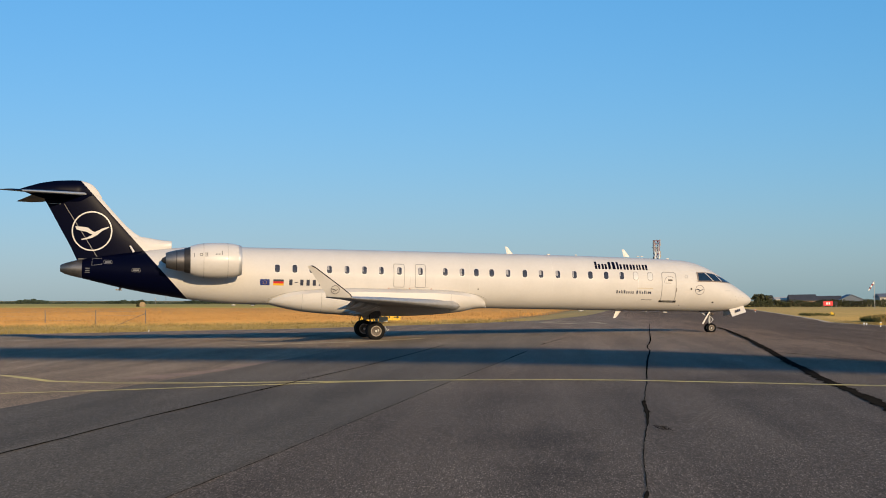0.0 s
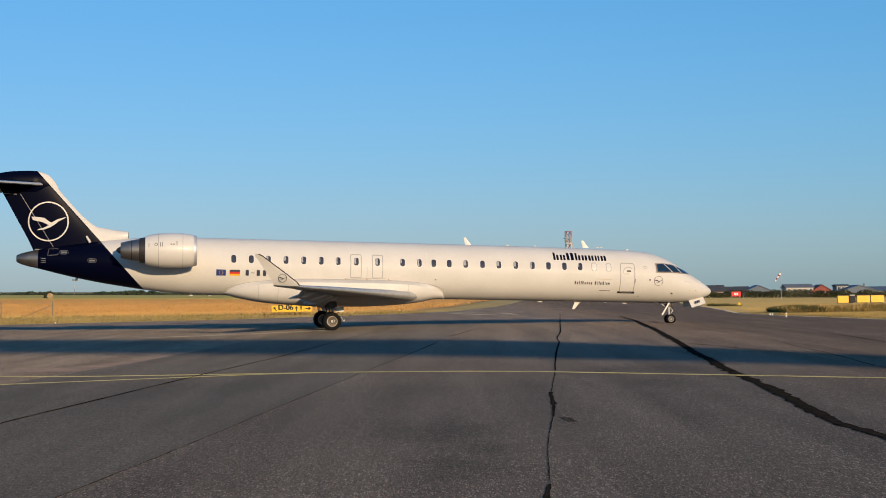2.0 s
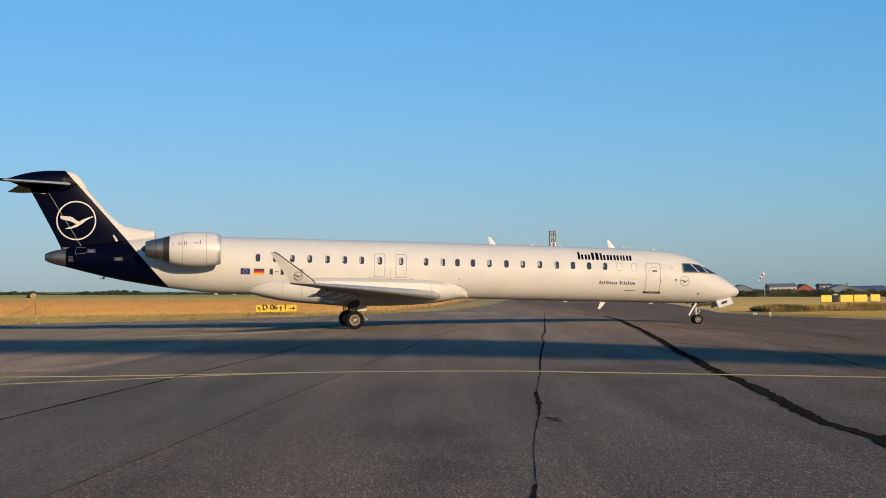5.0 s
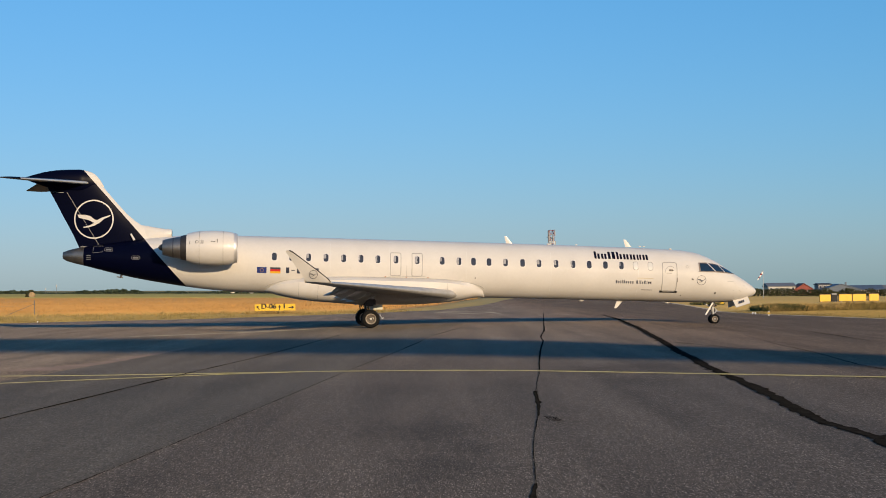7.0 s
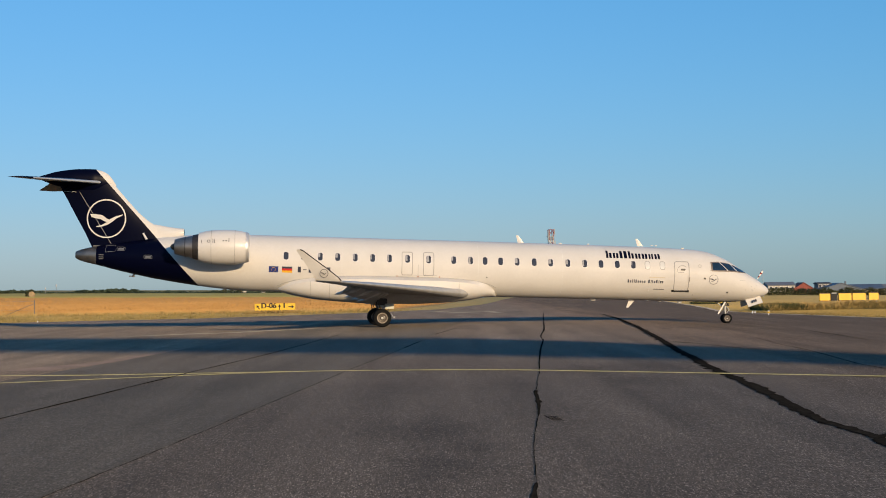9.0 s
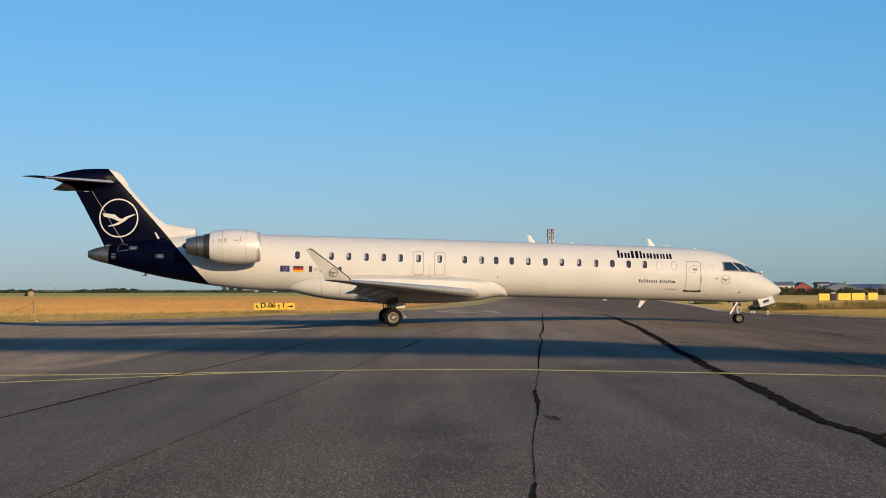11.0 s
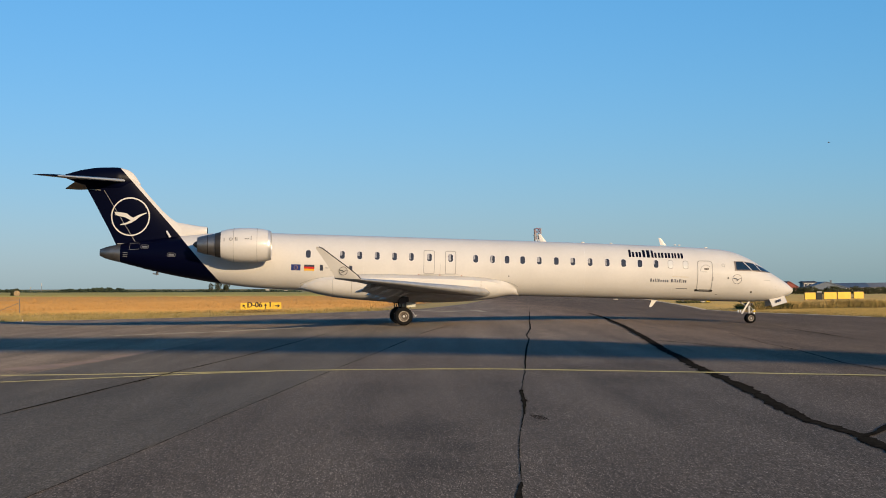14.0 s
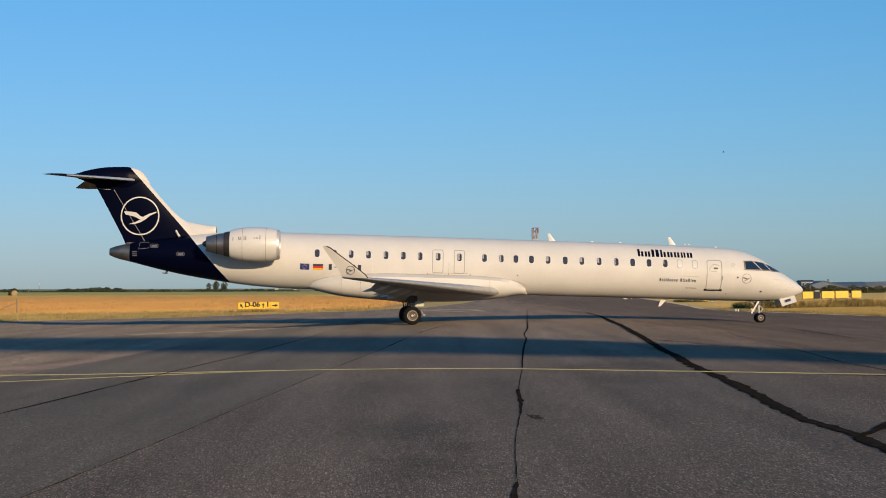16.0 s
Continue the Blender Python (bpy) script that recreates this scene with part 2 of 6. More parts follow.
def foil(chord, thick, n=14):
    """Outline of an aerofoil, nose at 0 towards +x, running aft; (x, z) pairs."""
    up, low = [], []
    for i in range(n + 1):
        u = (1 - math.cos(math.pi * i / n)) / 2
        t = 5 * thick * (0.2969 * math.sqrt(u) - 0.126 * u - 0.3516 * u**2 + 0.2843 * u**3 - 0.1036 * u**4)
        camber = 0.02 * 4 * u * (1 - u)
        up.append((-u * chord, (camber + t) * chord))
        low.append((-u * chord, (camber - t) * chord))
    return up + low[-2:0:-1]


def blade(stations):
    """A wing from rows of (leading-edge x, y, z, chord, thickness, lean of the section's plane)."""
    rings = []
    for x, y, z, chord, thick, lean in stations:
        c, s = math.cos(radians(lean)), math.sin(radians(lean))
        rings.append([Vector((x + u, y - w * s, z + w * c)) for u, w in foil(chord, thick)])
    return loft(rings)


def aircraft():
    plane = tagged(new("airliner"), "white twin-engine regional jet airliner with navy tail taxiing on the asphalt", "airplane")
    P = lambda name, bm, mat, label="", smooth=True: part(name, bm, mat, plane, label, BODY, smooth)

    # ---- fuselage
    xs = sorted(set([round(float(v), 3) for v in np.arange(-13.4, 15.2, 0.35)] + [round(float(v), 3) for v in np.arange(15.2, 19.3, 0.09)] + [-13.4, 19.30, 19.33, 19.36]))
    rings = []
    for x in xs:
        top, bot, w = smooth_at(FUS, x)
        mid, h = (top + bot) / 2, (top - bot) / 2
        rings.append([Vector((x, w * math.sin(i * math.tau / 56), mid + h * math.cos(i * math.tau / 56))) for i in range(56)])
    fuselage = P("fuselage", loft(rings), LIVERY, "white glossy fuselage with a navy rear end")
    rings = []
    for x in (-14.39, -14.38, -14.34, -14.18, -13.89, -13.64, -13.4):
        top, bot, w = smooth_at(FUS, max(x, -14.38))
        if x == -14.39:
            top, bot, w = 0.27, 0.08, 0.09
        mid, h = (top + bot) / 2, (top - bot) / 2
        rings.append([Vector((x, w * math.sin(i * math.tau / 32), mid + h * math.cos(i * math.tau / 32))) for i in range(32)])
    P("tail_cone", loft(rings), BARE_METAL, "bare metal exhaust cone")

    # ---- belly fairing
    prof = np.array([(-5.0, -1.26, -1.27, 0.40), (-4.7, -1.12, -1.36, 0.85), (-4.11, -0.94, -1.50, 1.22), (-3.2, -0.80, -1.65, 1.42), (-2.0, -0.70, -1.74, 1.52), (-0.5, -0.66, -1.80, 1.56),
                     (1.5, -0.66, -1.78, 1.56), (2.6, -0.66, -1.72, 1.56), (3.6, -0.69, -1.63, 1.52), (4.4, -0.76, -1.52, 1.42), (5.0, -0.87, -1.43, 1.24), (5.3, -0.96, -1.385, 1.1), (5.48, -1.05, -1.36, 0.95), (5.58, -1.15, -1.35, 0.7), (5.62, -1.28, -1.34, 0.4)])
    rings = []
    for x in np.linspace(-5.0, 5.62, 72):
        top, bot, w = smooth_at(prof, float(x))
        f = ease(0.0, 1.3, 5.62 - x)
        w, bot = f * w + (1 - f) * abs(hull(x, top, 1, 0.006).y), f * bot + (1 - f) * -1.348
        ring = []
        for i in range(33):
            a = math.pi * i / 32
            c, s = math.cos(a), math.sin(a)
            ring.append(Vector((x, w * math.copysign(abs(c) ** 0.55, c), top + (bot - top) * s ** 0.75)))
        rise = 0.16 * min(1.0, 0.15 + (x + 5.0) / 1.2, 0.1 + (5.62 - x) / 0.9)
        rings.append([hull(x, top + rise, 1, 0.004)] + ring + [hull(x, top + rise, -1, 0.004)])
    fairing = P("belly_fairing", loft(rings, caps=True), WHITE_PAINT)
    for k in (11, 17, 58):
        bm = bmesh.new()
        for p, q in zip(rings[k][22:33], rings[k][23:34]):
            rod(bm, p, q, 0.007, n=4)
        part("fairing_seam", bm, SEAM_GREY, fairing)

    # ---- wings with winglets
    for side in (-1, 1):
        bm = blade([(4.9, side * 0.3, -1.28, 5.9, 0.085, 0), (4.15, side * 1.3, -1.25, 5.1, 0.09, 0), (2.0, side * 4.6, -1.13, 3.3, 0.10, 0), (-0.35, side * 8.3, -1.0, 2.0, 0.105, 0),
                    (-2.15, side * 11.5, -0.93, 1.16, 0.10, 0), (-2.28, side * 11.72, -0.92, 1.08, 0.10, 0)])
        wing = P("wing", bm, WING_GREY, "grey swept wing")
        bm = blade([(-2.28, side * 11.72, -0.92, 1.08, 0.10, 0), (-2.36, side * 11.9, -0.88, 1.02, 0.095, side * 40), (-2.46, side * 12.0, -0.76, 0.96, 0.09, side * 68),
                    (-2.88, side * 12.14, -0.45, 0.76, 0.085, side * 72), (-3.88, side * 12.46, 0.25, 0.28, 0.08, side * 72), (-4.02, side * 12.5, 0.31, 0.12, 0.07, side * 72)])
        winglet = part("winglet", bm, WHITE_PAINT, wing, "white upswept winglet")
        # polished edge in dark metal: its dark reflection is painted into the colour
        bm = bmesh.new()
        tip = [(-2.36, 11.9, -0.88), (-2.46, 12.0, -0.76), (-2.88, 12.14, -0.45), (-3.88, 12.46, 0.25), (-4.02, 12.5, 0.31)]
        for (a, b, c), (d, e, f) in zip(tip, tip[1:]):
            rod(bm, (a, side * b, c), (d, side * e, f), 0.022, n=8)
        part("leading_edge", bm, DARK_METAL, winglet, "metal leading edge coloured dark for its reflection")
        # bright leading edge
        bm = bmesh.new()
        line = [(4.15, 1.3, -1.25, 5.1), (2.0, 4.6, -1.13, 3.3), (-0.35, 8.3, -1.0, 2.0), (-2.15, 11.5, -0.93, 1.16)]
        rows = []
        for x, y, z, c in line:
            rows.append([bm.verts.new((x - u * c + 0.012, side * y, z + w * c)) for u, w in ((0.055, 0.046), (0.02, 0.03), (0.004, 0.012), (0.0, 0.0), (0.004, -0.010), (0.02, -0.024), (0.05, -0.034))])
        for a, b in zip(rows, rows[1:]):
            for i in range(6):
                bm.faces.new((a[i], a[i + 1], b[i + 1], b[i]))
        bmesh.ops.recalc_face_normals(bm, faces=bm.faces)
        part("leading_edge", bm, WING_EDGE, wing, "dull metal leading edge")
        # flap track fairings
        for y, x, z, ln in ((3.0, -0.35, -1.48, 1.5), (4.6, -0.75, -1.42, 1.4), (6.2, -1.2, -1.34, 1.3), (7.8, -1.75, -1.24, 1.2)):
            bm = lathe(bmesh.new(), [(-ln * 0.62, 0.005), (-ln * 0.5, 0.045), (-ln * 0.25, 0.09), (0, 0.11), (ln * 0.2, 0.09), (ln * 0.38, 0.01)], 14)
            bmesh.ops.transform(bm, matrix=Matrix.Translation((x, side * y, z)) @ Matrix.Rotation(radians(-14), 4, "Y"), verts=bm.verts)
            part("flap_fairing", bm, WHITE_PAINT, wing)
        # lowered flaps
        for rows_ in (((1.62, 0.35, -1.22, -0.45, -1.86), (4.55, -0.30, -1.14, -1.00, -1.66)), ((4.65, -0.32, -1.14, -0.98, -1.62), (8.3, -1.80, -1.03, -2.22, -1.36))):
            rings = []
            for y, hx, hz, tx, tz in rows_:
                dx, dz = tx - hx, tz - hz
                ln = math.hypot(dx, dz)
                nx, nz = -dz / ln, dx / ln
                rings.append([Vector((hx + dx * u + nx * w, side * y, hz + dz * u + nz * w)) for u, w in ((0, 0.0), (0.08, 0.07), (0.3, 0.09), (0.7, 0.05), (1, 0.005), (0.7, -0.03), (0.3, -0.06), (0.08, -0.06))])
            part("flap", loft(rings), WING_GREY, wing, "grey lowered flap")
        # small emblem on the winglet
        if side < 0:
            def on_winglet(u, w):
                z = -0.60 + w
                return Vector((-3.05 + u, -12.0 - 0.457 * (z + 0.76) - 0.05, z))
            bm = bmesh.new()
            emblem(bm, lambda u, w: on_winglet(u * 0.17, w * 0.17), 0.06)
            part("emblem", bm, FRAME_DARK, wing, "navy ring emblem")

    # ---- fin, fairing on its top, stabiliser
    bm = bmesh.new()
    levels = [(0.45, -9.74, -13.59), (1.1, -9.95, -13.91), (1.45, -10.28, -14.1), (1.66, -10.72, -14.22), (1.9, -11.10, -14.36), (2.25, -11.52, -14.55), (2.89, -12.12, -14.91), (3.50, -12.66, -15.26), (3.95, -13.16, -15.26)]
    rings = []
    for z, le, te in levels:
        c = le - te
        rings.append([Vector((le + u, w, z)) for u, w in [(a, b - 0.02 * 4 * (-a / c) * (1 + a / c) * c) for a, b in foil(c, 0.10)]])
    fin = P("tail_fin", loft(rings), LIVERY, "navy tail fin with a white leading edge")
    bm = bmesh.new()
    rows = np.array([(-16.25, 3.79, 3.72, 0.02), (-15.94, 3.90, 3.60, 0.10), (-15.26, 4.10, 3.38, 0.22), (-14.47, 4.22, 3.25, 0.30), (-13.69, 4.25, 3.2, 0.28), (-13.25, 4.16, 3.3, 0.17), (-13.0, 4.03, 3.38, 0.11), (-12.82, 3.84, 3.44, 0.07), (-12.70, 3.66, 3.46, 0.045), (-12.60, 3.50, 3.45, 0.02)])
    rings = []
    for x in np.linspace(-16.25, -12.60, 42):
        top, bot, w = smooth_at(rows, float(x))
        rings.append([Vector((x, w * math.sin(i * math.tau / 24), (top + bot) / 2 + (top - bot) / 2 * math.cos(i * math.tau / 24))) for i in range(24)])
    part("tip_fairing", loft(rings), LIVERY, fin)
    for side in (-1, 1):
        bm = blade([(-13.15, 0, 3.62, 2.55, 0.09, 0), (-13.79, side * 1.1, 3.57, 2.1, 0.085, 0), (-15.75, side * 4.05, 3.45, 1.08, 0.08, 0), (-16.1, side * 4.27, 3.44, 0.70, 0.07, 0)])
        stab = P("stabilizer", bm, NAVY_PAINT, "navy swept tailplane")
        bm = bmesh.new()
        rows = []
        for x, y, c in ((-13.15, 0.25, 2.45), (-13.79, 1.1, 2.1), (-15.75, 4.05, 1.08)):
            x0 = x - (0.15 if y == 0.25 else 0)
            rows.append([bm.verts.new((x0 - u * c + 0.012, side * y, 3.62 - 0.043 * y + w * c)) for u, w in ((0.06, 0.036), (0.02, 0.026), (0.004, 0.012), (0, 0), (0.004, -0.012), (0.03, -0.022), (0.07, -0.03))])
        for a, b in zip(rows, rows[1:]):
            for i in range(6):
                bm.faces.new((a[i], a[i + 1], b[i + 1], b[i]))
        bmesh.ops.recalc_face_normals(bm, faces=bm.faces)
        part("leading_edge", bm, POLISHED, stab, "polished metal leading edge")
    # rudder seams and emblem on the fin
    def on_fin(x, z, off=0.012):
        le, te = np.interp(z, [l[0] for l in levels], [l[1] for l in levels]), np.interp(z, [l[0] for l in levels], [l[2] for l in levels])
        c = le - te
        u = min(max((le - x) / c, 0.0), 1.0)
        t = 5 * 0.10 * (0.2969 * math.sqrt(u) - 0.126 * u - 0.3516 * u**2 + 0.2843 * u**3 - 0.1036 * u**4) * c
        return Vector((x, -t - off, z))
    bm = bmesh.new()
    def fin_line(a, b, w):
        k = 10
        rows = []
        for i in range(k + 1):
            x, z = a[0] + (b[0] - a[0]) * i / k, a[1] + (b[1] - a[1]) * i / k
            d = (Vector(b) - Vector(a)).normalized()
            rows.append((bm.verts.new(on_fin(x - d.y * w / 2, z + d.x * w / 2)), bm.verts.new(on_fin(x + d.y * w / 2, z - d.x * w / 2))))
        for p, q in zip(rows, rows[1:]):
            bm.faces.new((p[0], p[1], q[1], q[0]))
    fin_line((-14.28, 3.15), (-12.67, 0.62), 0.022)
    fin_line((-15.01, 3.16), (-14.43, 3.14), 0.03)
    fin_line((-13.59, 0.62), (-12.86, 0.64), 0.03)
    bmesh.ops.recalc_face_normals(bm, faces=bm.faces)
    part("rudder_seam", bm, SEAM_GREY, fin)
    bm = bmesh.new()
    emblem(bm, lambda u, w: on_fin(-13.00 + u * 0.92, 1.92 + w * 0.92, 0.016), 0.036)
    part("emblem", bm, WHITE_PAINT, fin, "white ring emblem with a plain bird shape")
    # dorsal air intake
    bm = loft([[Vector((x, w * math.sin(a), z0 + h * math.cos(a))) for a in [i * math.tau / 20 for i in range(20)]] for x, w, z0, h in
               ((-11.5, 0.08, 1.22, 0.52), (-10.9, 0.13, 1.24, 0.49), (-10.5, 0.17, 1.25, 0.43), (-10.07, 0.2, 1.27, 0.345), (-9.7, 0.215, 1.31, 0.26), (-9.45, 0.215, 1.345, 0.215), (-9.38, 0.2, 1.35, 0.195))])
    P("dorsal_intake", bm, WHITE_PAINT)
    # black disc in place of a hole, the shade inside put into its colour
    bm = lathe(bmesh.new(), [(-9.375, 0.165), (-9.37, 0.165)], 20)
    bmesh.ops.transform(bm, matrix=Matrix.Translation((0, 0, 1.35)), verts=bm.verts)
    P("intake_black", bm, RUBBER_AND_HOLLOWS)

    # ---- engines
    for side in (-1, 1):
        at = BODY @ pose(-0.10, side * 2.42, 0.77, 0, -1.0, 0)
        cowl = part("nacelle", lathe(bmesh.new(), [(-8.43, 0.58), (-8.43, 0.645), (-8.1, 0.735), (-7.7, 0.785), (-7.2, 0.80), (-6.85, 0.79), (-6.5, 0.755), (-6.28, 0.70), (-6.28, 0.58), (-7.04, 0.56), (-8.22, 0.58)], 48, ring=True), WHITE_PAINT, plane, "white engine cowl", at)
        part("inlet_lip", lathe(bmesh.new(), [(-6.28, 0.702), (-6.2, 0.685), (-6.15, 0.66), (-6.135, 0.63), (-6.15, 0.60), (-6.22, 0.58), (-6.28, 0.575)], 48, ring=True), POLISHED, cowl, "polished inlet lip")
        part("fan", lathe(bmesh.new(), [(-6.8, 0.57), (-6.78, 0.20), (-6.6, 0.13), (-6.45, 0.0)], 32), DARK_METAL, cowl)
        # the gap behind the cowl is shaded; that shade is this ring's dark colour
        part("nozzle_gap_shade", lathe(bmesh.new(), [(-8.40, 0.60), (-8.52, 0.585), (-8.70, 0.545), (-8.70, 0.48), (-8.40, 0.50)], 40, ring=True), DARK_METAL, cowl, "dark ring for the shaded gap behind the cowl")
        part("exhaust_nozzle", lathe(bmesh.new(), [(-8.66, 0.515), (-8.80, 0.50), (-9.15, 0.435), (-9.45, 0.36), (-9.52, 0.335), (-9.52, 0.31), (-9.1, 0.39), (-8.66, 0.47)], 40, ring=True), BARE_METAL, cowl, "heat-stained metal exhaust nozzle")
        part("nozzle_seam", lathe(bmesh.new(), [(-9.02, 0.44), (-9.02, 0.466), (-9.05, 0.461), (-9.05, 0.44)], 40, ring=True), DARK_METAL, cowl)
        part("exhaust_plug", lathe(bmesh.new(), [(-9.2, 0.24), (-9.5, 0.19), (-9.66, 0.10), (-9.72, 0.02)], 24), DARK_METAL, cowl)
        for x, r in ((-7.85, 0.778), (-6.78, 0.788)):
            part("cowl_seam", lathe(bmesh.new(), [(x, r - 0.02), (x, r + 0.003), (x + 0.016, r + 0.003), (x + 0.016, r - 0.02)], 48, ring=True), SEAM_GREY, cowl)
        bm = bmesh.new()
        for a, x0, x1 in ((78, -8.28, -8.25), (78, -7.77, -7.74), (78, -7.69, -7.66), (72, -7.32, -7.24), (72, -7.20, -7.12), (74, -7.05, -7.02)):
            for s in (1,):
                r = float(np.interp(x0, (-8.43, -8.1, -7.7, -7.2, -6.85), (0.645, 0.735, 0.785, 0.80, 0.79))) + 0.011
                b = a - (14 if x1 - x0 < 0.05 else 3)
                p = [(x0, r, a), (x1, r, a), (x1, r, b), (x0, r, b)]
                bm.faces.new([bm.verts.new((x, side * q * math.sin(radians(b)), q * math.cos(radians(b)))) for x, q, b in p])
        ring = [[bm.verts.new((-7.95 + u * math.cos(q * math.tau / 14), side * 0.767 * math.sin(radians(71 + u / 0.0134 * math.sin(q * math.tau / 14))), 0.767 * math.cos(radians(71 + u / 0.0134 * math.sin(q * math.tau / 14))))) for q in range(14)] for u in (0.075, 0.05)]
        for q in range(14):
            bm.faces.new((ring[0][q], ring[0][(q + 1) % 14], ring[1][(q + 1) % 14], ring[1][q]))
        part("cowl_mark", bm, FRAME_DARK, cowl)
        # pylon
        rings = []
        for y, x0, x1, z, h in ((0.85, -6.45, -9.68, 0.52, 0.20), (1.3, -6.55, -9.68, 0.55, 0.17), (1.95, -6.75, -9.29, 0.60, 0.15)):
            rings.append([Vector((x0 + u * (x0 - x1) / 1.0, side * y, z + w)) for u, w in foil(1.0, 0.05 + h * 0.4)])
        part("pylon", loft(rings), LIVERY, plane, at=BODY)

    # ---- landing gear (parts stand on the ground, not on the tilted body)
    wheels = []
    def wheel(name, x, y, r, width):
        hub = part(name, lathe(bmesh.new(), [(-width * 0.30, r * 0.22), (-width * 0.36, r * 0.2), (-width * 0.36, 0.0)][::-1] + [(width * 0.36, 0.001), (width * 0.36, r * 0.2), (width * 0.30, r * 0.22)], 20, "y"), DARK_METAL, plane, at=pose(x, y, r))
        w = width / 2
        part("tyre", lathe(bmesh.new(), [(-w * 0.78, r * 0.56), (-w * 0.98, r * 0.64), (-w, r * 0.76), (-w * 0.9, r * 0.90), (-w * 0.65, r * 0.975), (-w * 0.3, r), (w * 0.3, r), (w * 0.65, r * 0.975), (w * 0.9, r * 0.90), (w, r * 0.76), (w * 0.98, r * 0.64), (w * 0.78, r * 0.56)], 40, "y", ring=True), RUBBER_AND_HOLLOWS, hub, "black rubber tyre")
        bm = lathe(bmesh.new(), [(-w * 0.8, r * 0.57), (-w * 0.85, r * 0.52), (-w * 0.55, r * 0.44), (-w * 0.45, r * 0.28), (-w * 0.62, r * 0.2), (w * 0.62, r * 0.2), (w * 0.45, r * 0.28), (w * 0.55, r * 0.44), (w * 0.85, r * 0.52), (w * 0.8, r * 0.57)], 36, "y", ring=True)
        part("rim", bm, RIM_PAINT, hub, "brown dusty wheel rim")
        for s in (-1, 1):
            part("rim_edge", lathe(bmesh.new(), [(s * w * 0.80, r * 0.50), (s * w * 0.90, r * 0.51), (s * w * 0.90, r * 0.58), (s * w * 0.78, r * 0.59)], 36, "y", ring=True), WHEEL_EDGE, hub, "pale metal rim edge")
            part("hub_cap", lathe(bmesh.new(), [(s * w * 0.55, r * 0.02), (s * w * 0.80, r * 0.03), (s * w * 0.76, r * 0.13), (s * w * 0.55, r * 0.16)], 20, "y"), GEAR_GREY, hub)
        bm = bmesh.new()
        for k in range(9):
            a = k * math.tau / 9
            for s in (-1, 1):
                rod(bm, (r * 0.36 * math.cos(a), s * w * 0.40, r * 0.36 * math.sin(a)), (r * 0.36 * math.cos(a), s * w * 0.60, r * 0.36 * math.sin(a)), r * 0.045, n=6)
        tagged(part("wheel_bolt", bm, DARK_METAL, hub), kind="stuff")
        wheels.append((hub, x, y, r))
    for side in (-1, 1):
        for dy in (-0.27, 0.27):
            wheel("main_wheel", -0.08, side * 2.06 + dy, 0.425, 0.28)
        bm = bmesh.new()
        rod(bm, (0, side * 2.06, 0.45), (-0.02, side * 2.06, 1.1), 0.075)
        rod(bm, (-0.02, side * 2.06, 0.95), (-0.02, side * 2.06, 1.75), 0.11)
        rod(bm, (0, side * 1.72, 0.45), (0, side * 2.40, 0.45), 0.06)
        strut = part("main_strut", bm, GEAR_GREY, plane, "grey oleo strut")
        bm = bmesh.new()
        rod(bm, (0.02, side * 2.06, 1.0), (0.1, side * 1.0, 1.55), 0.05)
        rod(bm, (0.12, side * 2.06, 0.62), (0.28, side * 2.06, 0.86), 0.025)
        rod(bm, (0.28, side * 2.06, 0.86), (0.12, side * 2.06, 1.08), 0.025)
        part("brace", bm, GEAR_GREY, strut)
        bm = box(bmesh.new(), 0.04, 0.46, side * 2.47, side * 2.50, 0.85, 1.09, 0.01)
        part("gear_door", bm, GEAR_DOOR, strut, "pale grey gear door")
        bm = bmesh.new()
        box(bm, -0.30, 0.16, side * 1.80, side * 2.28, 1.02, 1.34, 0.03)
        rod(bm, (-0.24, side * 2.0, 0.50), (-0.34, side * 1.9, 1.3), 0.03, n=8)
        rod(bm, (-0.10, side * 2.2, 0.60), (-0.24, side * 2.2, 1.2), 0.022, n=8)
        part("torque_link", bm, DARK_METAL, strut, "dark oily linkage")
        bm = bmesh.new()
        rod(bm, (0.36, side * 2.2, 0.62), (0.46, side * 2.36, 0.42), 0.018, n=8)
        rod(bm, (0.46, side * 2.36, 0.42), (0.52, side * 2.36, 0.50), 0.022, n=8)
        part("spray_arm", bm, GEAR_GREY, strut)
    for dy in (-0.17, 0.17):
        wheel("nose_wheel", 17.17, dy, 0.24, 0.13)
    bm = bmesh.new()
    rod(bm, (17.17, 0, 0.24), (17.12, 0, 0.72), 0.045)
    rod(bm, (17.12, 0, 0.6), (17.06, 0, 1.25), 0.075)
    rod(bm, (17.17, -0.2, 0.24), (17.17, 0.2, 0.24), 0.035)
    strut = part("nose_strut", bm, GEAR_GREY, plane, "grey nose gear strut")
    bm = bmesh.new()
    rod(bm, (17.1, 0.0, 0.75), (16.45, 0.0, 1.2), 0.03)
    rod(bm, (17.2, -0.05, 0.52), (17.32, -0.05, 0.66), 0.018, n=8)
    rod(bm, (17.32, -0.05, 0.66), (17.17, -0.05, 0.82), 0.018, n=8)
    part("brace", bm, GEAR_GREY, strut)
    for y in (-0.12, 0.12):
        bm = lathe(bmesh.new(), [(0.0, 0.02), (0.02, 0.06), (0.07, 0.07), (0.085, 0.065), (0.088, 0.0)], 16)
        bmesh.ops.transform(bm, matrix=Matrix.Translation((17.2, y, 0.92)), verts=bm.verts)
        part("taxi_light", bm, RIM_PAINT, strut)
    bm = box(bmesh.new(), -0.038, 0.038, -0.30, -0.27, -0.36, 0.36, 0.008)
    bmesh.ops.transform(bm, matrix=pose(16.86, 0, 0.76, 0, 32, 0), verts=bm.verts)
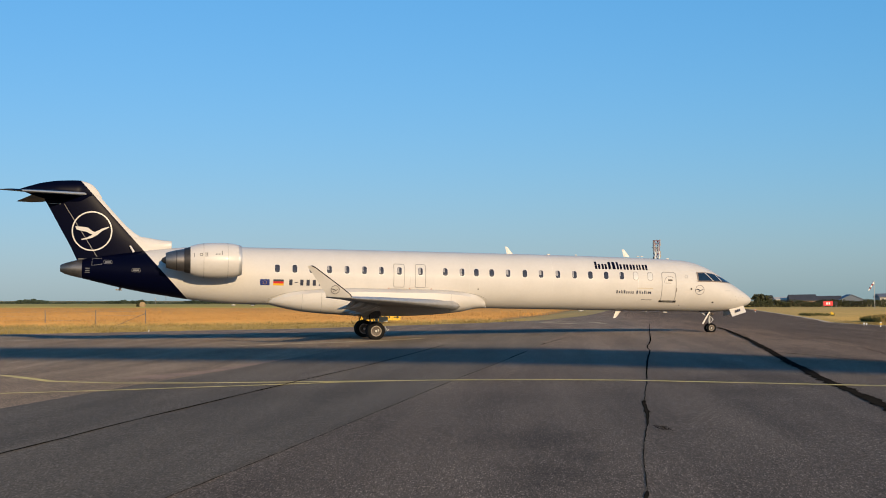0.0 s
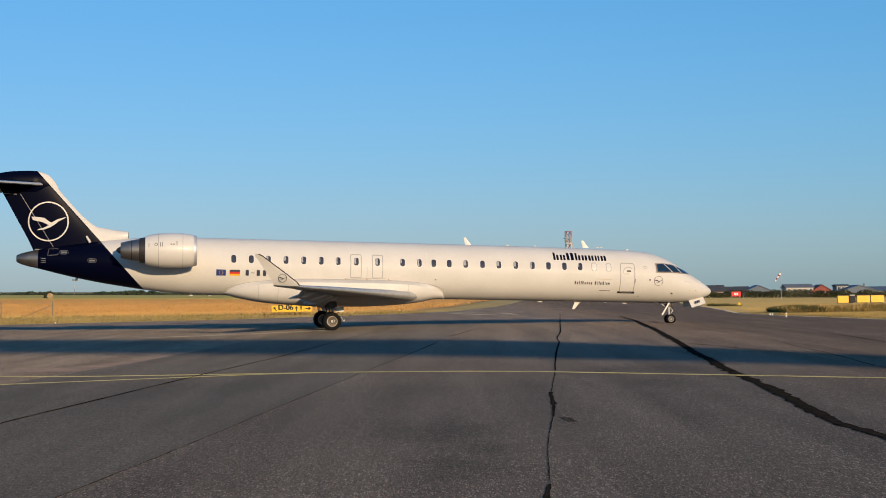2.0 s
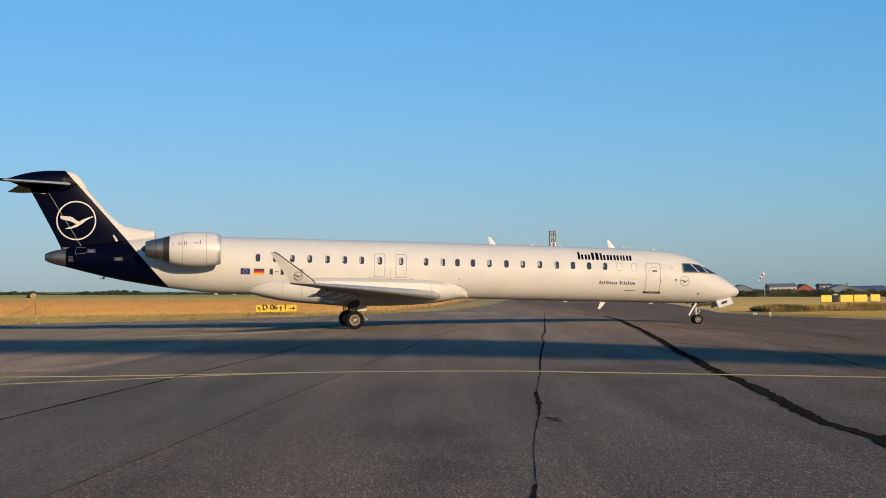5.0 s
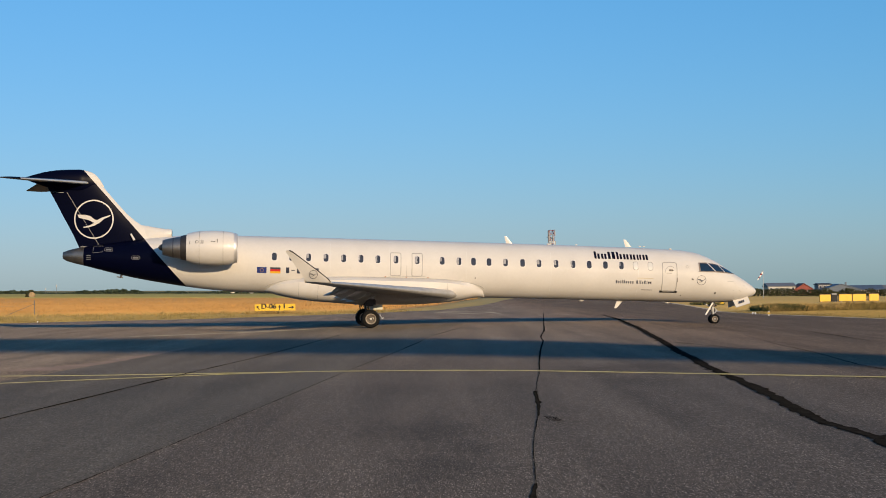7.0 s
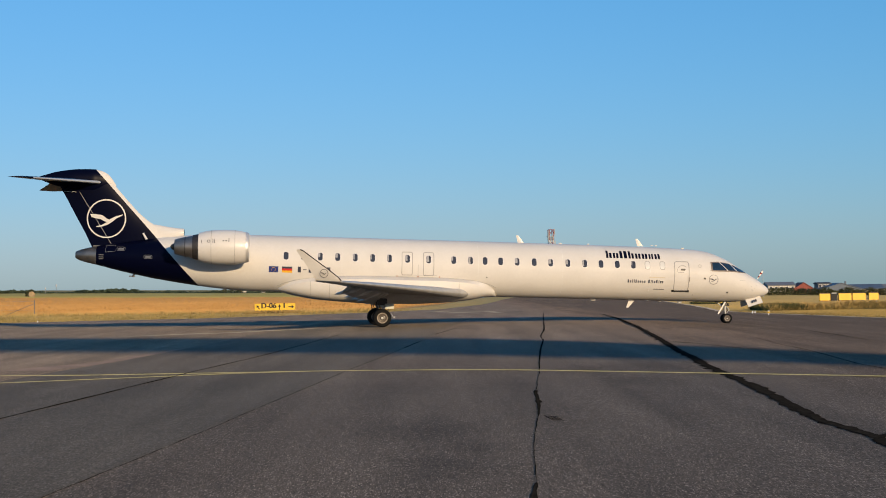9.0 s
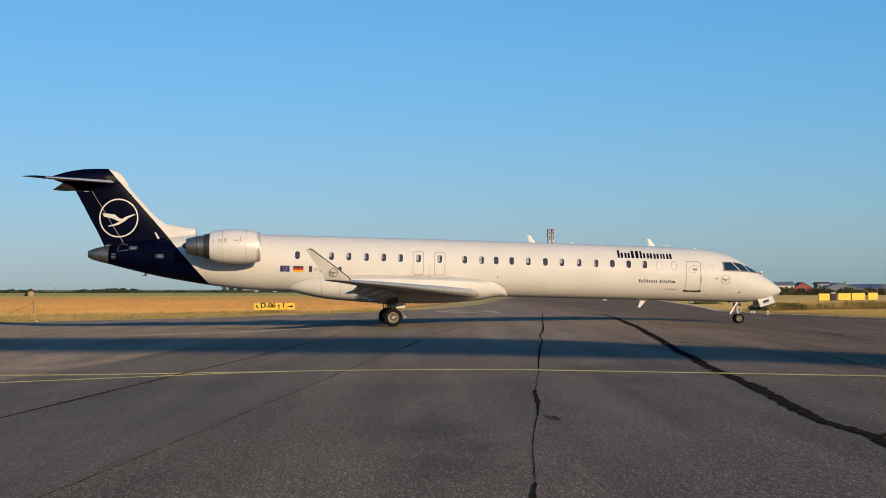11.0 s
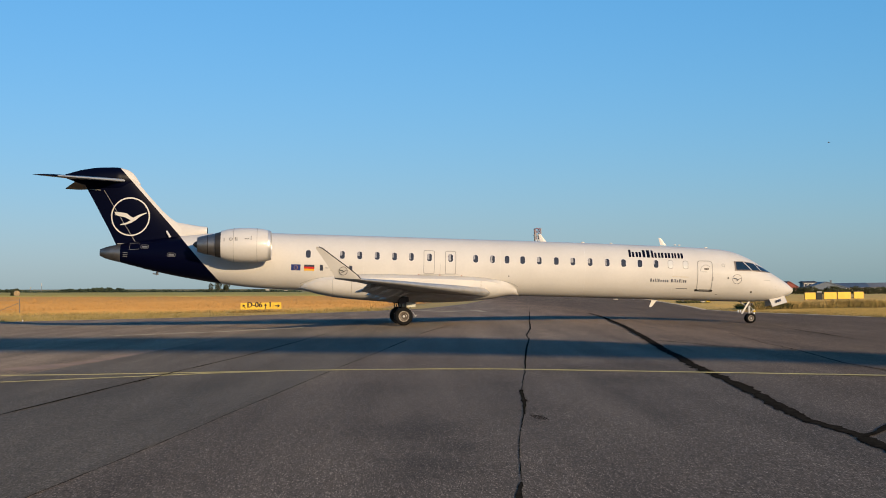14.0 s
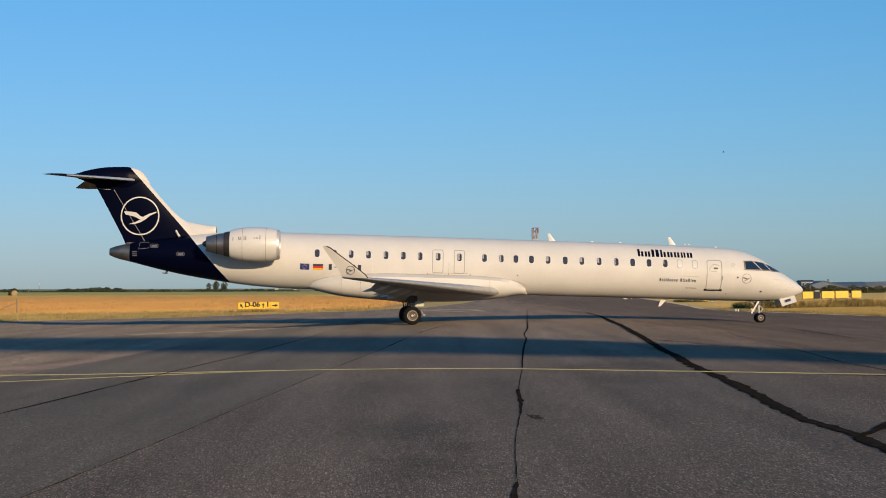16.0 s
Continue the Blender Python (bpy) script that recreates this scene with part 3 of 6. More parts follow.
    part("gear_door", bm, WHITE_PAINT, strut)
    bm = bmesh.new()
    rod(bm, (16.98, -0.16, 0.62), (17.12, -0.10, 1.16), 0.03, n=8)
    rod(bm, (17.26, 0.10, 0.60), (17.20, 0.08, 1.16), 0.025, n=8)
    box(bm, 16.94, 17.20, -0.13, 0.13, 0.86, 1.0, 0.02)
    part("steering_unit", bm, DARK_METAL, strut, "dark steering unit")
    # solid black box for the recess: the well's shade as colour
    part("wheel_well_black", box(bmesh.new(), 16.5, 17.6, -0.34, 0.34, 1.06, 1.2, 0.02), RUBBER_AND_HOLLOWS, plane)
    for y in (-0.36, 0.36):
        bm = bmesh.new()
        low = y + math.copysign(0.24, y)
        outline = [Vector(p) for p in ((18.02, y, 1.22), (18.80, y, 1.36), (18.86, low, 1.02), (18.12, low, 0.80))]
        inward = Vector((0.0, -math.copysign(0.03, y), -0.015))
        bm.free()
        bm = loft([outline, [p + inward for p in outline]])
        door = part("nose_gear_door", bm, WHITE_PAINT, plane, "white open nose gear door")
        if y < 0:
            bm = bmesh.new()
            for k in range(3):
                x0, z0 = 18.30 + k * 0.1, 0.99 + k * 0.03
                bm.faces.new([bm.verts.new((u, -0.36 - 0.24 * (1.30 - w) / 0.36 - 0.035, w)) for u, w in ((x0, z0), (x0 + 0.07, z0 + 0.02), (x0 + 0.07, z0 + 0.14), (x0, z0 + 0.12))])
            part("lettering_bar", bm, LETTER_GREY, door)

    # ---- cabin windows, exits, doors
    row = [-4.53, -3.72, -2.93, -2.11, -1.28, -0.46, 0.34, 1.20, 2.21, 3.41, 4.22, 4.92, 5.67, 6.47, 7.30, 8.10, 8.94, 9.77, 10.57, 11.37, 12.16, 12.87, 13.61]
    for side in (-1, 1):
        for x in row:
            blind = x > 12.6
            o = P("cabin_window", skin_poly(bmesh.new(), rounded(x - 0.135, x + 0.135, 0.15, 0.56, 0.10), side, 0.004), SEAM_GREY if blind else FRAME_GREY)
            part("pane", skin_poly(bmesh.new(), rounded(x - 0.112, x + 0.112, 0.175, 0.535, 0.09), side, 0.009), BLANK_PANE if blind else WINDOW_GLASS, o)
            if not blind and random.random() < 0.75:
                wide = random.choice((-0.045, -0.03, 0.0, 0.02))
                part("blind", skin_poly(bmesh.new(), rounded(x - 0.106, x + wide, 0.19 + 0.14 * random.random(), 0.525, 0.03), side, 0.0115), SHADE_GREY, o, "pale part-drawn blind")
        for x0, x1 in ((0.94, 1.44), (1.97, 2.46)):
            P("emergency_exit", skin_line(bmesh.new(), rounded(x0, x1, -0.40, 0.68, 0.07), 0.03, side), SEAM_GREY, "outlined overwing exit")
        P("cabin_door", skin_line(bmesh.new(), rounded(14.21, 14.93, -0.83, 0.57, 0.12), 0.035, side), SEAM_GREY, "outlined cabin door")
    door = P("door_sill", skin_patch(bmesh.new(), 14.13, 15.01, -0.90, -0.80), DARK_METAL)
    P("door_handle", skin_poly(bmesh.new(), rounded(14.52, 14.75, 0.14, 0.23, 0.04)), DARK_METAL)
    P("door_window_ring", skin_line(bmesh.new(), [(14.33 + 0.28 * (1 - math.cos(radians(a))), 0.06 + 0.32 * math.sin(radians(a))) for a in range(0, 131, 10)], 0.025, closed=False), SEAM_GREY)
    P("door_mark", skin_patch(bmesh.new(), 14.39, 14.67, 0.03, 0.06), SEAM_GREY)
    P("door_hinge", skin_patch(bmesh.new(), 14.92, 14.98, -0.38, -0.18), BARE_METAL)

    # ---- cockpit glazing
    for side in (-1, 1):
        o = P("cockpit_frame", skin_poly(bmesh.new(), [(16.05, 0.60), (16.5, 0.615), (17.0, 0.555), (17.45, 0.42), (17.88, 0.23), (18.1, 0.09), (17.5, 0.12), (17.0, 0.145), (16.06, 0.14)], side, 0.014), COCKPIT_TRIM, "brownish grey cockpit window surround")
        part("side_pane", skin_poly(bmesh.new(), [(16.13, 0.555), (16.50, 0.57), (16.90, 0.20), (16.13, 0.19)], side, 0.022), COCKPIT_GLASS, o)
        part("windshield_pane", skin_poly(bmesh.new(), [(16.58, 0.57), (16.98, 0.52), (17.12, 0.48), (17.42, 0.18), (16.98, 0.195)], side, 0.022), COCKPIT_GLASS, o)
        part("windshield_pane", skin_poly(bmesh.new(), [(17.20, 0.46), (17.48, 0.37), (17.88, 0.19), (18.0, 0.12), (17.50, 0.165)], side, 0.022), COCKPIT_GLASS, o)
        part("windshield_post", skin_poly(bmesh.new(), [(16.51, 0.585), (16.565, 0.585), (16.97, 0.175), (16.91, 0.175)], side, 0.026), FRAME_GREY, o)
        part("windshield_post", skin_poly(bmesh.new(), [(17.13, 0.49), (17.19, 0.475), (17.49, 0.155), (17.43, 0.16)], side, 0.026), FRAME_GREY, o)
    # ---- painted marks (plain bars stand for lettering)
    def bars(rows, mat, name, label, lean=0.0):
        bm = bmesh.new()
        for x0, x1, z0, z1 in rows:
            skin_patch(bm, x0, x1, z0, z1, -1, 0.007, lean)
        P(name, bm, mat, label)
    # large title: groups of plain upright strokes
    x = 10.86
    for width, strokes, tall in ((0.27, 2, 1), (0.26, 2, 0), (0.13, 1, 1), (0.15, 1, 1), (0.26, 2, 1), (0.26, 2, 0), (0.26, 2, 0), (0.22, 2, 0), (0.26, 2, 0)):
        gap = 0.05 if strokes == 2 else 0.0
        wide = (width - gap) / strokes
        bars([(x + k * (wide + gap), x + k * (wide + gap) + wide, 0.66, 1.02 if tall and k == 0 else 0.915) for k in range(strokes)], NAVY_PAINT, "title_bar", "")
        x += width + 0.075
    x, small = 11.9, []
    for k, (width, tall) in enumerate(((0.09, 1), (0.08, 0), (0.05, 1), (0.05, 1), (0.08, 1), (0.08, 0), (0.08, 0), (0.07, 0), (0.08, 0), (-0.06, 0), (0.10, 1), (0.04, 1), (0.05, 1), (0.08, 0), (0.09, 1), (0.04, 1), (0.08, 0), (0.08, 0))):
        if width > 0:
            small.append((x, x + width * 0.7, -0.50, -0.345 if tall else -0.39))
        x += abs(width) + 0.03
    for b in small:
        bars([b], LETTER_GREY, "subtitle_bar", "")
    bars([(12.95, 13.75, -0.245, -0.215)], FADED_GOLD, "sill_mark", "")
    bars([(13.2, 13.75, -0.80, -0.775)], LETTER_GREY, "door_sign", "")
    # registration as plain bars, two flags
    for x0, x1, z0, z1 in ((-3.97, -3.82, -0.41, -0.14), (-3.72, -3.56, -0.29, -0.26), (-3.46, -3.31, -0.41, -0.14), (-3.17, -3.02, -0.41, -0.14), (-2.88, -2.73, -0.41, -0.14), (-2.59, -2.44, -0.41, -0.14)):
        bars([(x0, x1, z0, z1)], LETTER_GREY, "registration_bar", "")
    bars([(-5.32, -4.88, -0.43, -0.15)], FLAG_BLUE, "blue_flag", "small blue flag with a ring of stars")
    bm = bmesh.new()
    for a in range(12):
        sx, sz = -5.1 + 0.085 * math.cos(a * math.tau / 12), -0.29 + 0.085 * math.sin(a * math.tau / 12)
        skin_patch(bm, sx - 0.011, sx + 0.011, sz - 0.011, sz + 0.011, -1, 0.010)
    P("flag_ring", bm, FLAG_GOLD)
    for z0, m, n in ((-0.243, LETTER_GREY, "flag_black"), (-0.337, FLAG_RED, "flag_red"), (-0.43, FLAG_GOLD, "flag_gold")):
        bars([(-4.71, -4.23, z0, z0 + 0.093)], m, n, "")
    # emblem behind the cockpit
    bm = bmesh.new()
    emblem(bm, lambda u, w: hull(16.17 + u * 0.235, -0.26 + w * 0.235, -1, 0.009), 0.04)
    P("nose_emblem", bm, LETTER_GREY, "thin ring emblem")
    bm = bmesh.new()
    skin_line(bm, [(15.48 + (0.10 if k % 2 else 0.055) * math.sin(k * math.tau / 10 + math.pi), 0.38 + (0.10 if k % 2 else 0.055) * math.cos(k * math.tau / 10 + math.pi)) for k in range(10)], 0.016)
    P("star_outline", bm, SEAM_GREY)
    # small probes, ports and panel seams
    bm = bmesh.new()
    for x, z, r in ((15.72, -0.22, 0.05), (16.95, -0.86, 0.05), (5.02, -0.42, 0.035), (-1.0, -0.55, 0.03), (15.25, -1.02, 0.025), (13.6, -0.42, 0.03)):
        skin_poly(bm, [(x + r * math.cos(k * math.tau / 10), z + r * 0.8 * math.sin(k * math.tau / 10)) for k in range(10)], -1, 0.010)
    P("static_port", bm, DARK_METAL)
    bm = bmesh.new()
    for x, z in ((18.2, -0.55), (18.4, -0.62), (18.52, -0.47), (18.65, -0.60), (18.3, -0.75), (18.25, -0.70), (17.9, -0.72)):
        skin_poly(bm, [(x + 0.018 * math.cos(k * math.tau / 8), z + 0.018 * math.sin(k * math.tau / 8)) for k in range(8)], -1, 0.010)
    skin_patch(bm, 17.55, 17.9, -0.285, -0.27, -1, 0.008)
    skin_patch(bm, 16.0, 16.2, 0.16, 0.185, -1, 0.008)
    tagged(P("nose_rivet", bm, SEAM_GREY), kind="stuff")
    # tail markings and lights
    for x0, x1, z0, z1 in ((-12.36, -12.10, 0.45, 0.53), (-11.08, -10.82, 0.10, 0.18)):
        o = P("tail_placard", skin_line(bmesh.new(), rounded(x0 - 0.06, x1 + 0.06, z0 - 0.035, z1 + 0.045, 0.06), 0.018, off=0.014), TAIL_MARK, "pale outlined placard")
        part("placard_bar", skin_patch(bmesh.new(), x0, x1, z0, z1, off=0.014), TAIL_MARK, o)
    P("hatch_outline", skin_line(bmesh.new(), [(-12.96, 0.33), (-12.50, 0.38), (-12.52, 0.66), (-12.94, 0.63)], 0.02, off=0.014), TAIL_MARK, "pale hatch outline")
    for z in (-0.12, -0.04, 0.06):
        P("stencil_bar", skin_patch(bmesh.new(), -13.26, -13.04, z + 0.12, z + 0.155, off=0.014), TAIL_MARK)
    P("logo_light", rod(bmesh.new(), (-11.08, -0.40, 0.98), (-11.26, -0.34, 1.27), 0.06, 0.045, 8), WHITE_PAINT)
    # blade aerials
    for x, z, h, sweep in ((7.02, 1.34, 0.34, 0.30), (12.98, 1.34, 0.34, 0.30), (12.62, -1.34, -0.38, 0.34)):
        bm = loft([[Vector((x + u - 0.0, w - 0.02 * 4 * (-u) * (1 + u / 0.32), z - 0.02 * math.copysign(1, h))) for u, w in foil(0.32, 0.14)], [Vector((x - sweep + u, w, z + h)) for u, w in foil(0.12, 0.14)]])
        P("blade_aerial", bm, WHITE_PAINT)
    for x, z, r in ((13.4, 1.36, 0.05), (13.6, 1.36, 0.05), (14.95, 1.27, 0.06), (14.85, -1.38, 0.09), (13.85, -1.37, 0.05), (10.5, -1.37, 0.10), (8.8, 1.35, 0.06), (10.2, 1.35, 0.05), (-6.45, -1.38, 0.07), (-5.57, -1.36, 0.08)):
        bm = bmesh.new()
        bmesh.ops.create_uvsphere(bm, u_segments=12, v_segments=8, radius=1, matrix=Matrix.Translation((x, 0, z)) @ Matrix.Diagonal((r * 1.5, r * 0.7, r * 0.6, 1)))
        P("beacon" if z > 0 else "drain_mast", bm, WHITE_PAINT)
    bm = bmesh.new()
    rod(bm, (-11.60, 0, -0.56), (-11.73, 0, -0.80), 0.07, 0.04, 8)
    rod(bm, (-11.6, 0, -0.78), (-11.88, 0, -0.76), 0.025, n=6)
    P("tail_skid", bm, BARE_METAL)
    # seams of the belly fairing and its access panels
    bm = bmesh.new()
    for k in range(50):
        x0, x1 = -4.9 + 10.4 * k / 50, -4.9 + 10.4 * (k + 1) / 50
        rod(bm, hull(x0, smooth_at(prof, x0)[0] + 0.16), hull(x1, smooth_at(prof, x1)[0] + 0.16), 0.008, n=4)
    P("panel_seam", bm, SEAM_GREY)
    bm = bmesh.new()
    skin_line(bm, [(0.78, -0.47), (1.70, -0.43), (2.62, -0.40)], 0.014, -1, 0.010, False)
    skin_line(bm, [(1.72, 0.10), (1.72, -0.50)], 0.012, -1, 0.010, False)
    P("walkway_line", bm, SEAM_GREY)
    for x in (0.72, 1.72, 2.75):
        P("step_light", skin_poly(bmesh.new(), [(x + 0.035 * math.cos(k * math.tau / 10), -0.46 + 0.035 * math.sin(k * math.tau / 10)) for k in range(10)], -1, 0.012), FADED_RED)
    for x in (-1.9, 0.9, 4.6, 8.7, 13.0):
        P("skin_joint", skin_line(bmesh.new(), [(x, -1.1), (x, 1.2)], 0.008, -1, 0.004, False), JOINT_WHITE)
    return plane, wheels


def emblem(bm, at, thick):
    """A ring with a plain bird shape; at maps the unit disc to the surface."""
    n = 48
    outer = [bm.verts.new(at(math.cos(k * math.tau / n), math.sin(k * math.tau / n))) for k in range(n)]
    inner = [bm.verts.new(at((1 - thick * 1.9) * math.cos(k * math.tau / n), (1 - thick * 1.9) * math.sin(k * math.tau / n))) for k in range(n)]
    for k in range(n):
        j = (k + 1) % n
        bm.faces.new((outer[k], outer[j], inner[j], inner[k]))
    def strip(top, bottom):
        a, b = [bm.verts.new(at(*p)) for p in top], [bm.verts.new(at(*p)) for p in bottom]
        for i in range(len(a) - 1):
            bm.faces.new((a[i], a[i + 1], b[i + 1], b[i]))
    strip([(-0.5, -0.40), (-0.25, -0.33), (0.0, -0.20), (0.2, -0.02), (0.45, 0.12), (0.82, 0.24)], [(-0.53, -0.45), (-0.25, -0.42), (0.05, -0.32), (0.3, -0.16), (0.5, 0.02), (0.84, 0.20)])
    strip([(-0.83, 0.22), (-0.5, 0.21), (-0.2, 0.17), (0.02, 0.0), (0.2, -0.06)], [(-0.76, 0.06), (-0.5, 0.0), (-0.28, -0.04), (-0.08, -0.14), (0.1, -0.20)])
    bmesh.ops.recalc_face_normals(bm, faces=bm.faces)

def ground_mix(name, colours, scale, fine, rough=0.9, bump=0.4, spread=(0.35, 0.65)):
    """Three natural colours mixed by a broad and a fine noise."""
    m = bpy.data.materials.new(name)
    m.use_nodes = True
    t = m.node_tree
    b = t.nodes["Principled BSDF"]
    b.inputs["Roughness"].default_value = rough
    b.inputs["Specular IOR Level"].default_value = 0.3
    where = t.nodes.new("ShaderNodeTexCoord").outputs["Object"]
    facs = []
    for s, d in ((scale, 6), (fine, 4)):
        n = t.nodes.new("ShaderNodeTexNoise")
        n.inputs["Scale"].default_value, n.inputs["Detail"].default_value = s, d
        t.links.new(where, n.inputs["Vector"])
        r = t.nodes.new("ShaderNodeMapRange")
        r.inputs["From Min"].default_value, r.inputs["From Max"].default_value = spread
        t.links.new(n.outputs["Fac"], r.inputs["Value"])
        facs.append((n.outputs["Fac"], r.outputs["Result"]))
    x = t.nodes.new("ShaderNodeMix")
    x.data_type = "RGBA"
    x.inputs["A"].default_value, x.inputs["B"].default_value = (*colours[0], 1), (*colours[1], 1)
    t.links.new(facs[0][1], x.inputs["Factor"])
    y = t.nodes.new("ShaderNodeMix")
    y.data_type = "RGBA"
    y.inputs["B"].default_value = (*colours[2], 1)
    h = t.nodes.new("ShaderNodeMath")
    h.operation = "MULTIPLY"
    h.inputs[1].default_value = 0.55
    t.links.new(facs[1][1], h.inputs[0])
    t.links.new(h.outputs[0], y.inputs["Factor"])
    t.links.new(x.outputs["Result"], y.inputs["A"])
    t.links.new(y.outputs["Result"], b.inputs["Base Color"])
    if bump:
        q = t.nodes.new("ShaderNodeBump")
        q.inputs["Strength"].default_value, q.inputs["Distance"].default_value = bump, 0.05
        t.links.new(facs[1][0], q.inputs["Height"])
        t.links.new(q.outputs["Normal"], b.inputs["Normal"])
    return m


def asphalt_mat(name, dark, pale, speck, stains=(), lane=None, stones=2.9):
    """Worn asphalt: pale stone specks, broad worn patches and faint lengthwise streaks; across the lane, far brightness
    put into the colour.
    """
    m = ground_mix(name, (dark, pale, speck), 0.16, 16.0, 0.88, 0.25)
    t = m.node_tree
    b = t.nodes["Principled BSDF"]
    b.inputs["Specular IOR Level"].default_value = 0.08
    b.inputs["Diffuse Roughness"].default_value = 0.6
    old = b.inputs["Base Color"].links[0].from_socket
    where = t.nodes["Texture Coordinate"].outputs["Object"]
    v = t.nodes.new("ShaderNodeTexVoronoi")
    v.inputs["Scale"].default_value = 108
    vm = t.nodes.new("ShaderNodeMapping")
    vm.inputs["Scale"].default_value = (1, 0.17, 1)
    t.links.new(where, vm.inputs["Vector"])
    t.links.new(vm.outputs["Vector"], v.inputs["Vector"])
    sep = t.nodes.new("ShaderNodeSeparateColor")
    t.links.new(v.outputs["Color"], sep.inputs[0])
    r = t.nodes.new("ShaderNodeMapRange")
    r.inputs["From Min"].default_value, r.inputs["From Max"].default_value = 0.0, 1.0
    r.inputs["To Min"].default_value, r.inputs["To Max"].default_value = 0.84, stones
    q3 = t.nodes.new("ShaderNodeMath")
    q3.operation = "POWER"
    q3.inputs[1].default_value = 6.0
    t.links.new(sep.outputs[0], q3.inputs[0])
    t.links.new(q3.outputs[0], r.inputs["Value"])
    q4, r4, k4 = (t.nodes.new("ShaderNodeMath"), t.nodes.new("ShaderNodeMapRange"), t.nodes.new("ShaderNodeMath"))
    q4.operation, k4.operation = "POWER", "MULTIPLY"
    q4.inputs[1].default_value = 4.0
    t.links.new(sep.outputs[1], q4.inputs[0])
    t.links.new(q4.outputs[0], r4.inputs["Value"])
    r4.inputs["To Min"].default_value, r4.inputs["To Max"].default_value = 1.06, 0.45
    t.links.new(r.outputs["Result"], k4.inputs[0])
    t.links.new(r4.outputs["Result"], k4.inputs[1])
    st = t.nodes.new("ShaderNodeMapping")
    st.inputs["Scale"].default_value = (0.9, 0.06, 1)
    st.inputs["Rotation"].default_value = (0, 0, radians(4))
    t.links.new(where, st.inputs["Vector"])
    n = t.nodes.new("ShaderNodeTexNoise")
    n.inputs["Scale"].default_value, n.inputs["Detail"].default_value = 1.0, 4
    t.links.new(st.outputs["Vector"], n.inputs["Vector"])
    r2 = t.nodes.new("ShaderNodeMapRange")
    r2.inputs["From Min"].default_value, r2.inputs["From Max"].default_value = 0.3, 0.7
    r2.inputs["To Min"].default_value, r2.inputs["To Max"].default_value = 0.76, 1.2
    t.links.new(n.outputs["Fac"], r2.inputs["Value"])
    k = t.nodes.new("ShaderNodeMath")
    k.operation = "MULTIPLY"
    t.links.new(k4.outputs[0], k.inputs[0])
    t.links.new(r2.outputs["Result"], k.inputs[1])
    x = t.nodes.new("ShaderNodeMix")
    x.data_type, x.blend_type = "RGBA", "MULTIPLY"
    x.inputs["Factor"].default_value = 1
    t.links.new(old, x.inputs["A"])
    last = k.outputs[0]
    # asphalt brightens with distance; that brightness is put into the base colour by y
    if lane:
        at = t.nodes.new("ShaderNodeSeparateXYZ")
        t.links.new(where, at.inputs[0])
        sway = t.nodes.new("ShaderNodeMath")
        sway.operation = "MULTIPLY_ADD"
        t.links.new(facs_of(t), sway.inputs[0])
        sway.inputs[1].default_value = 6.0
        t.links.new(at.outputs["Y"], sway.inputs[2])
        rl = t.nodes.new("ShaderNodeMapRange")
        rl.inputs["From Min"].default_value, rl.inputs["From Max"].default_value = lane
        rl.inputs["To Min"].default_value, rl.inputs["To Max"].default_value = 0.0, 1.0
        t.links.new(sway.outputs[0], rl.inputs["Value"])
        # multiplies the colour up to 1.8 times, fading out towards +x
        far_gain = t.nodes.new("ShaderNodeMix")
        far_gain.data_type = "RGBA"
        far_gain.inputs["A"].default_value, far_gain.inputs["B"].default_value = (1, 1, 1, 1), (1.80, 1.66, 1.52, 1)
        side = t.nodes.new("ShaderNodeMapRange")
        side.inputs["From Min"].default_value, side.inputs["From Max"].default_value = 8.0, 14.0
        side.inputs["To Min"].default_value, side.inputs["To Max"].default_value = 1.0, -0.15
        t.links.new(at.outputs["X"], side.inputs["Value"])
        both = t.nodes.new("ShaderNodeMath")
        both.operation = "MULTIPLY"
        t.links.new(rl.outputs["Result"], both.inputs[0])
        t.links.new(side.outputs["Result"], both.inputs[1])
        t.links.new(both.outputs[0], far_gain.inputs["Factor"])
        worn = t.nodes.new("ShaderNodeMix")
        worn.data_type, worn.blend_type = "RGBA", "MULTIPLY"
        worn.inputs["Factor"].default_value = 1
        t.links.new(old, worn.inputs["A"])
        t.links.new(far_gain.outputs["Result"], worn.inputs["B"])
        # browner towards +x
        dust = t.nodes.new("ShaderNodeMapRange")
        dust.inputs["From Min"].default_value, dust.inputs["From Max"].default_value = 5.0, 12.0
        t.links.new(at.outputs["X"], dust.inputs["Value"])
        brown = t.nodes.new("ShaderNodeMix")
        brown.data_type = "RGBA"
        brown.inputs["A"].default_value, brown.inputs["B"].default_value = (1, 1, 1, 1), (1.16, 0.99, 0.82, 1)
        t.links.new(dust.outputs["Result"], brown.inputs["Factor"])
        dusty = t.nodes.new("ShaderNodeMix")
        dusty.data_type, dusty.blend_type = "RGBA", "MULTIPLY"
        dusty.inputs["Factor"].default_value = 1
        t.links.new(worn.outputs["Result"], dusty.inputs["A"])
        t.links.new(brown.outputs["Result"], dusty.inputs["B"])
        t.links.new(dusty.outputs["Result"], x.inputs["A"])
    for sx, sy, size in stains:
        # an oil stain with a soft ragged rim
        d = t.nodes.new("ShaderNodeVectorMath")
        d.operation = "SUBTRACT"
        d.inputs[1].default_value = (sx, sy, 0)
        t.links.new(where, d.inputs[0])
        sc = t.nodes.new("ShaderNodeVectorMath")
        sc.operation = "MULTIPLY"
        sc.inputs[1].default_value = (1 / size, 0.55 / size, 0)
        t.links.new(d.outputs[0], sc.inputs[0])
        ln = t.nodes.new("ShaderNodeVectorMath")
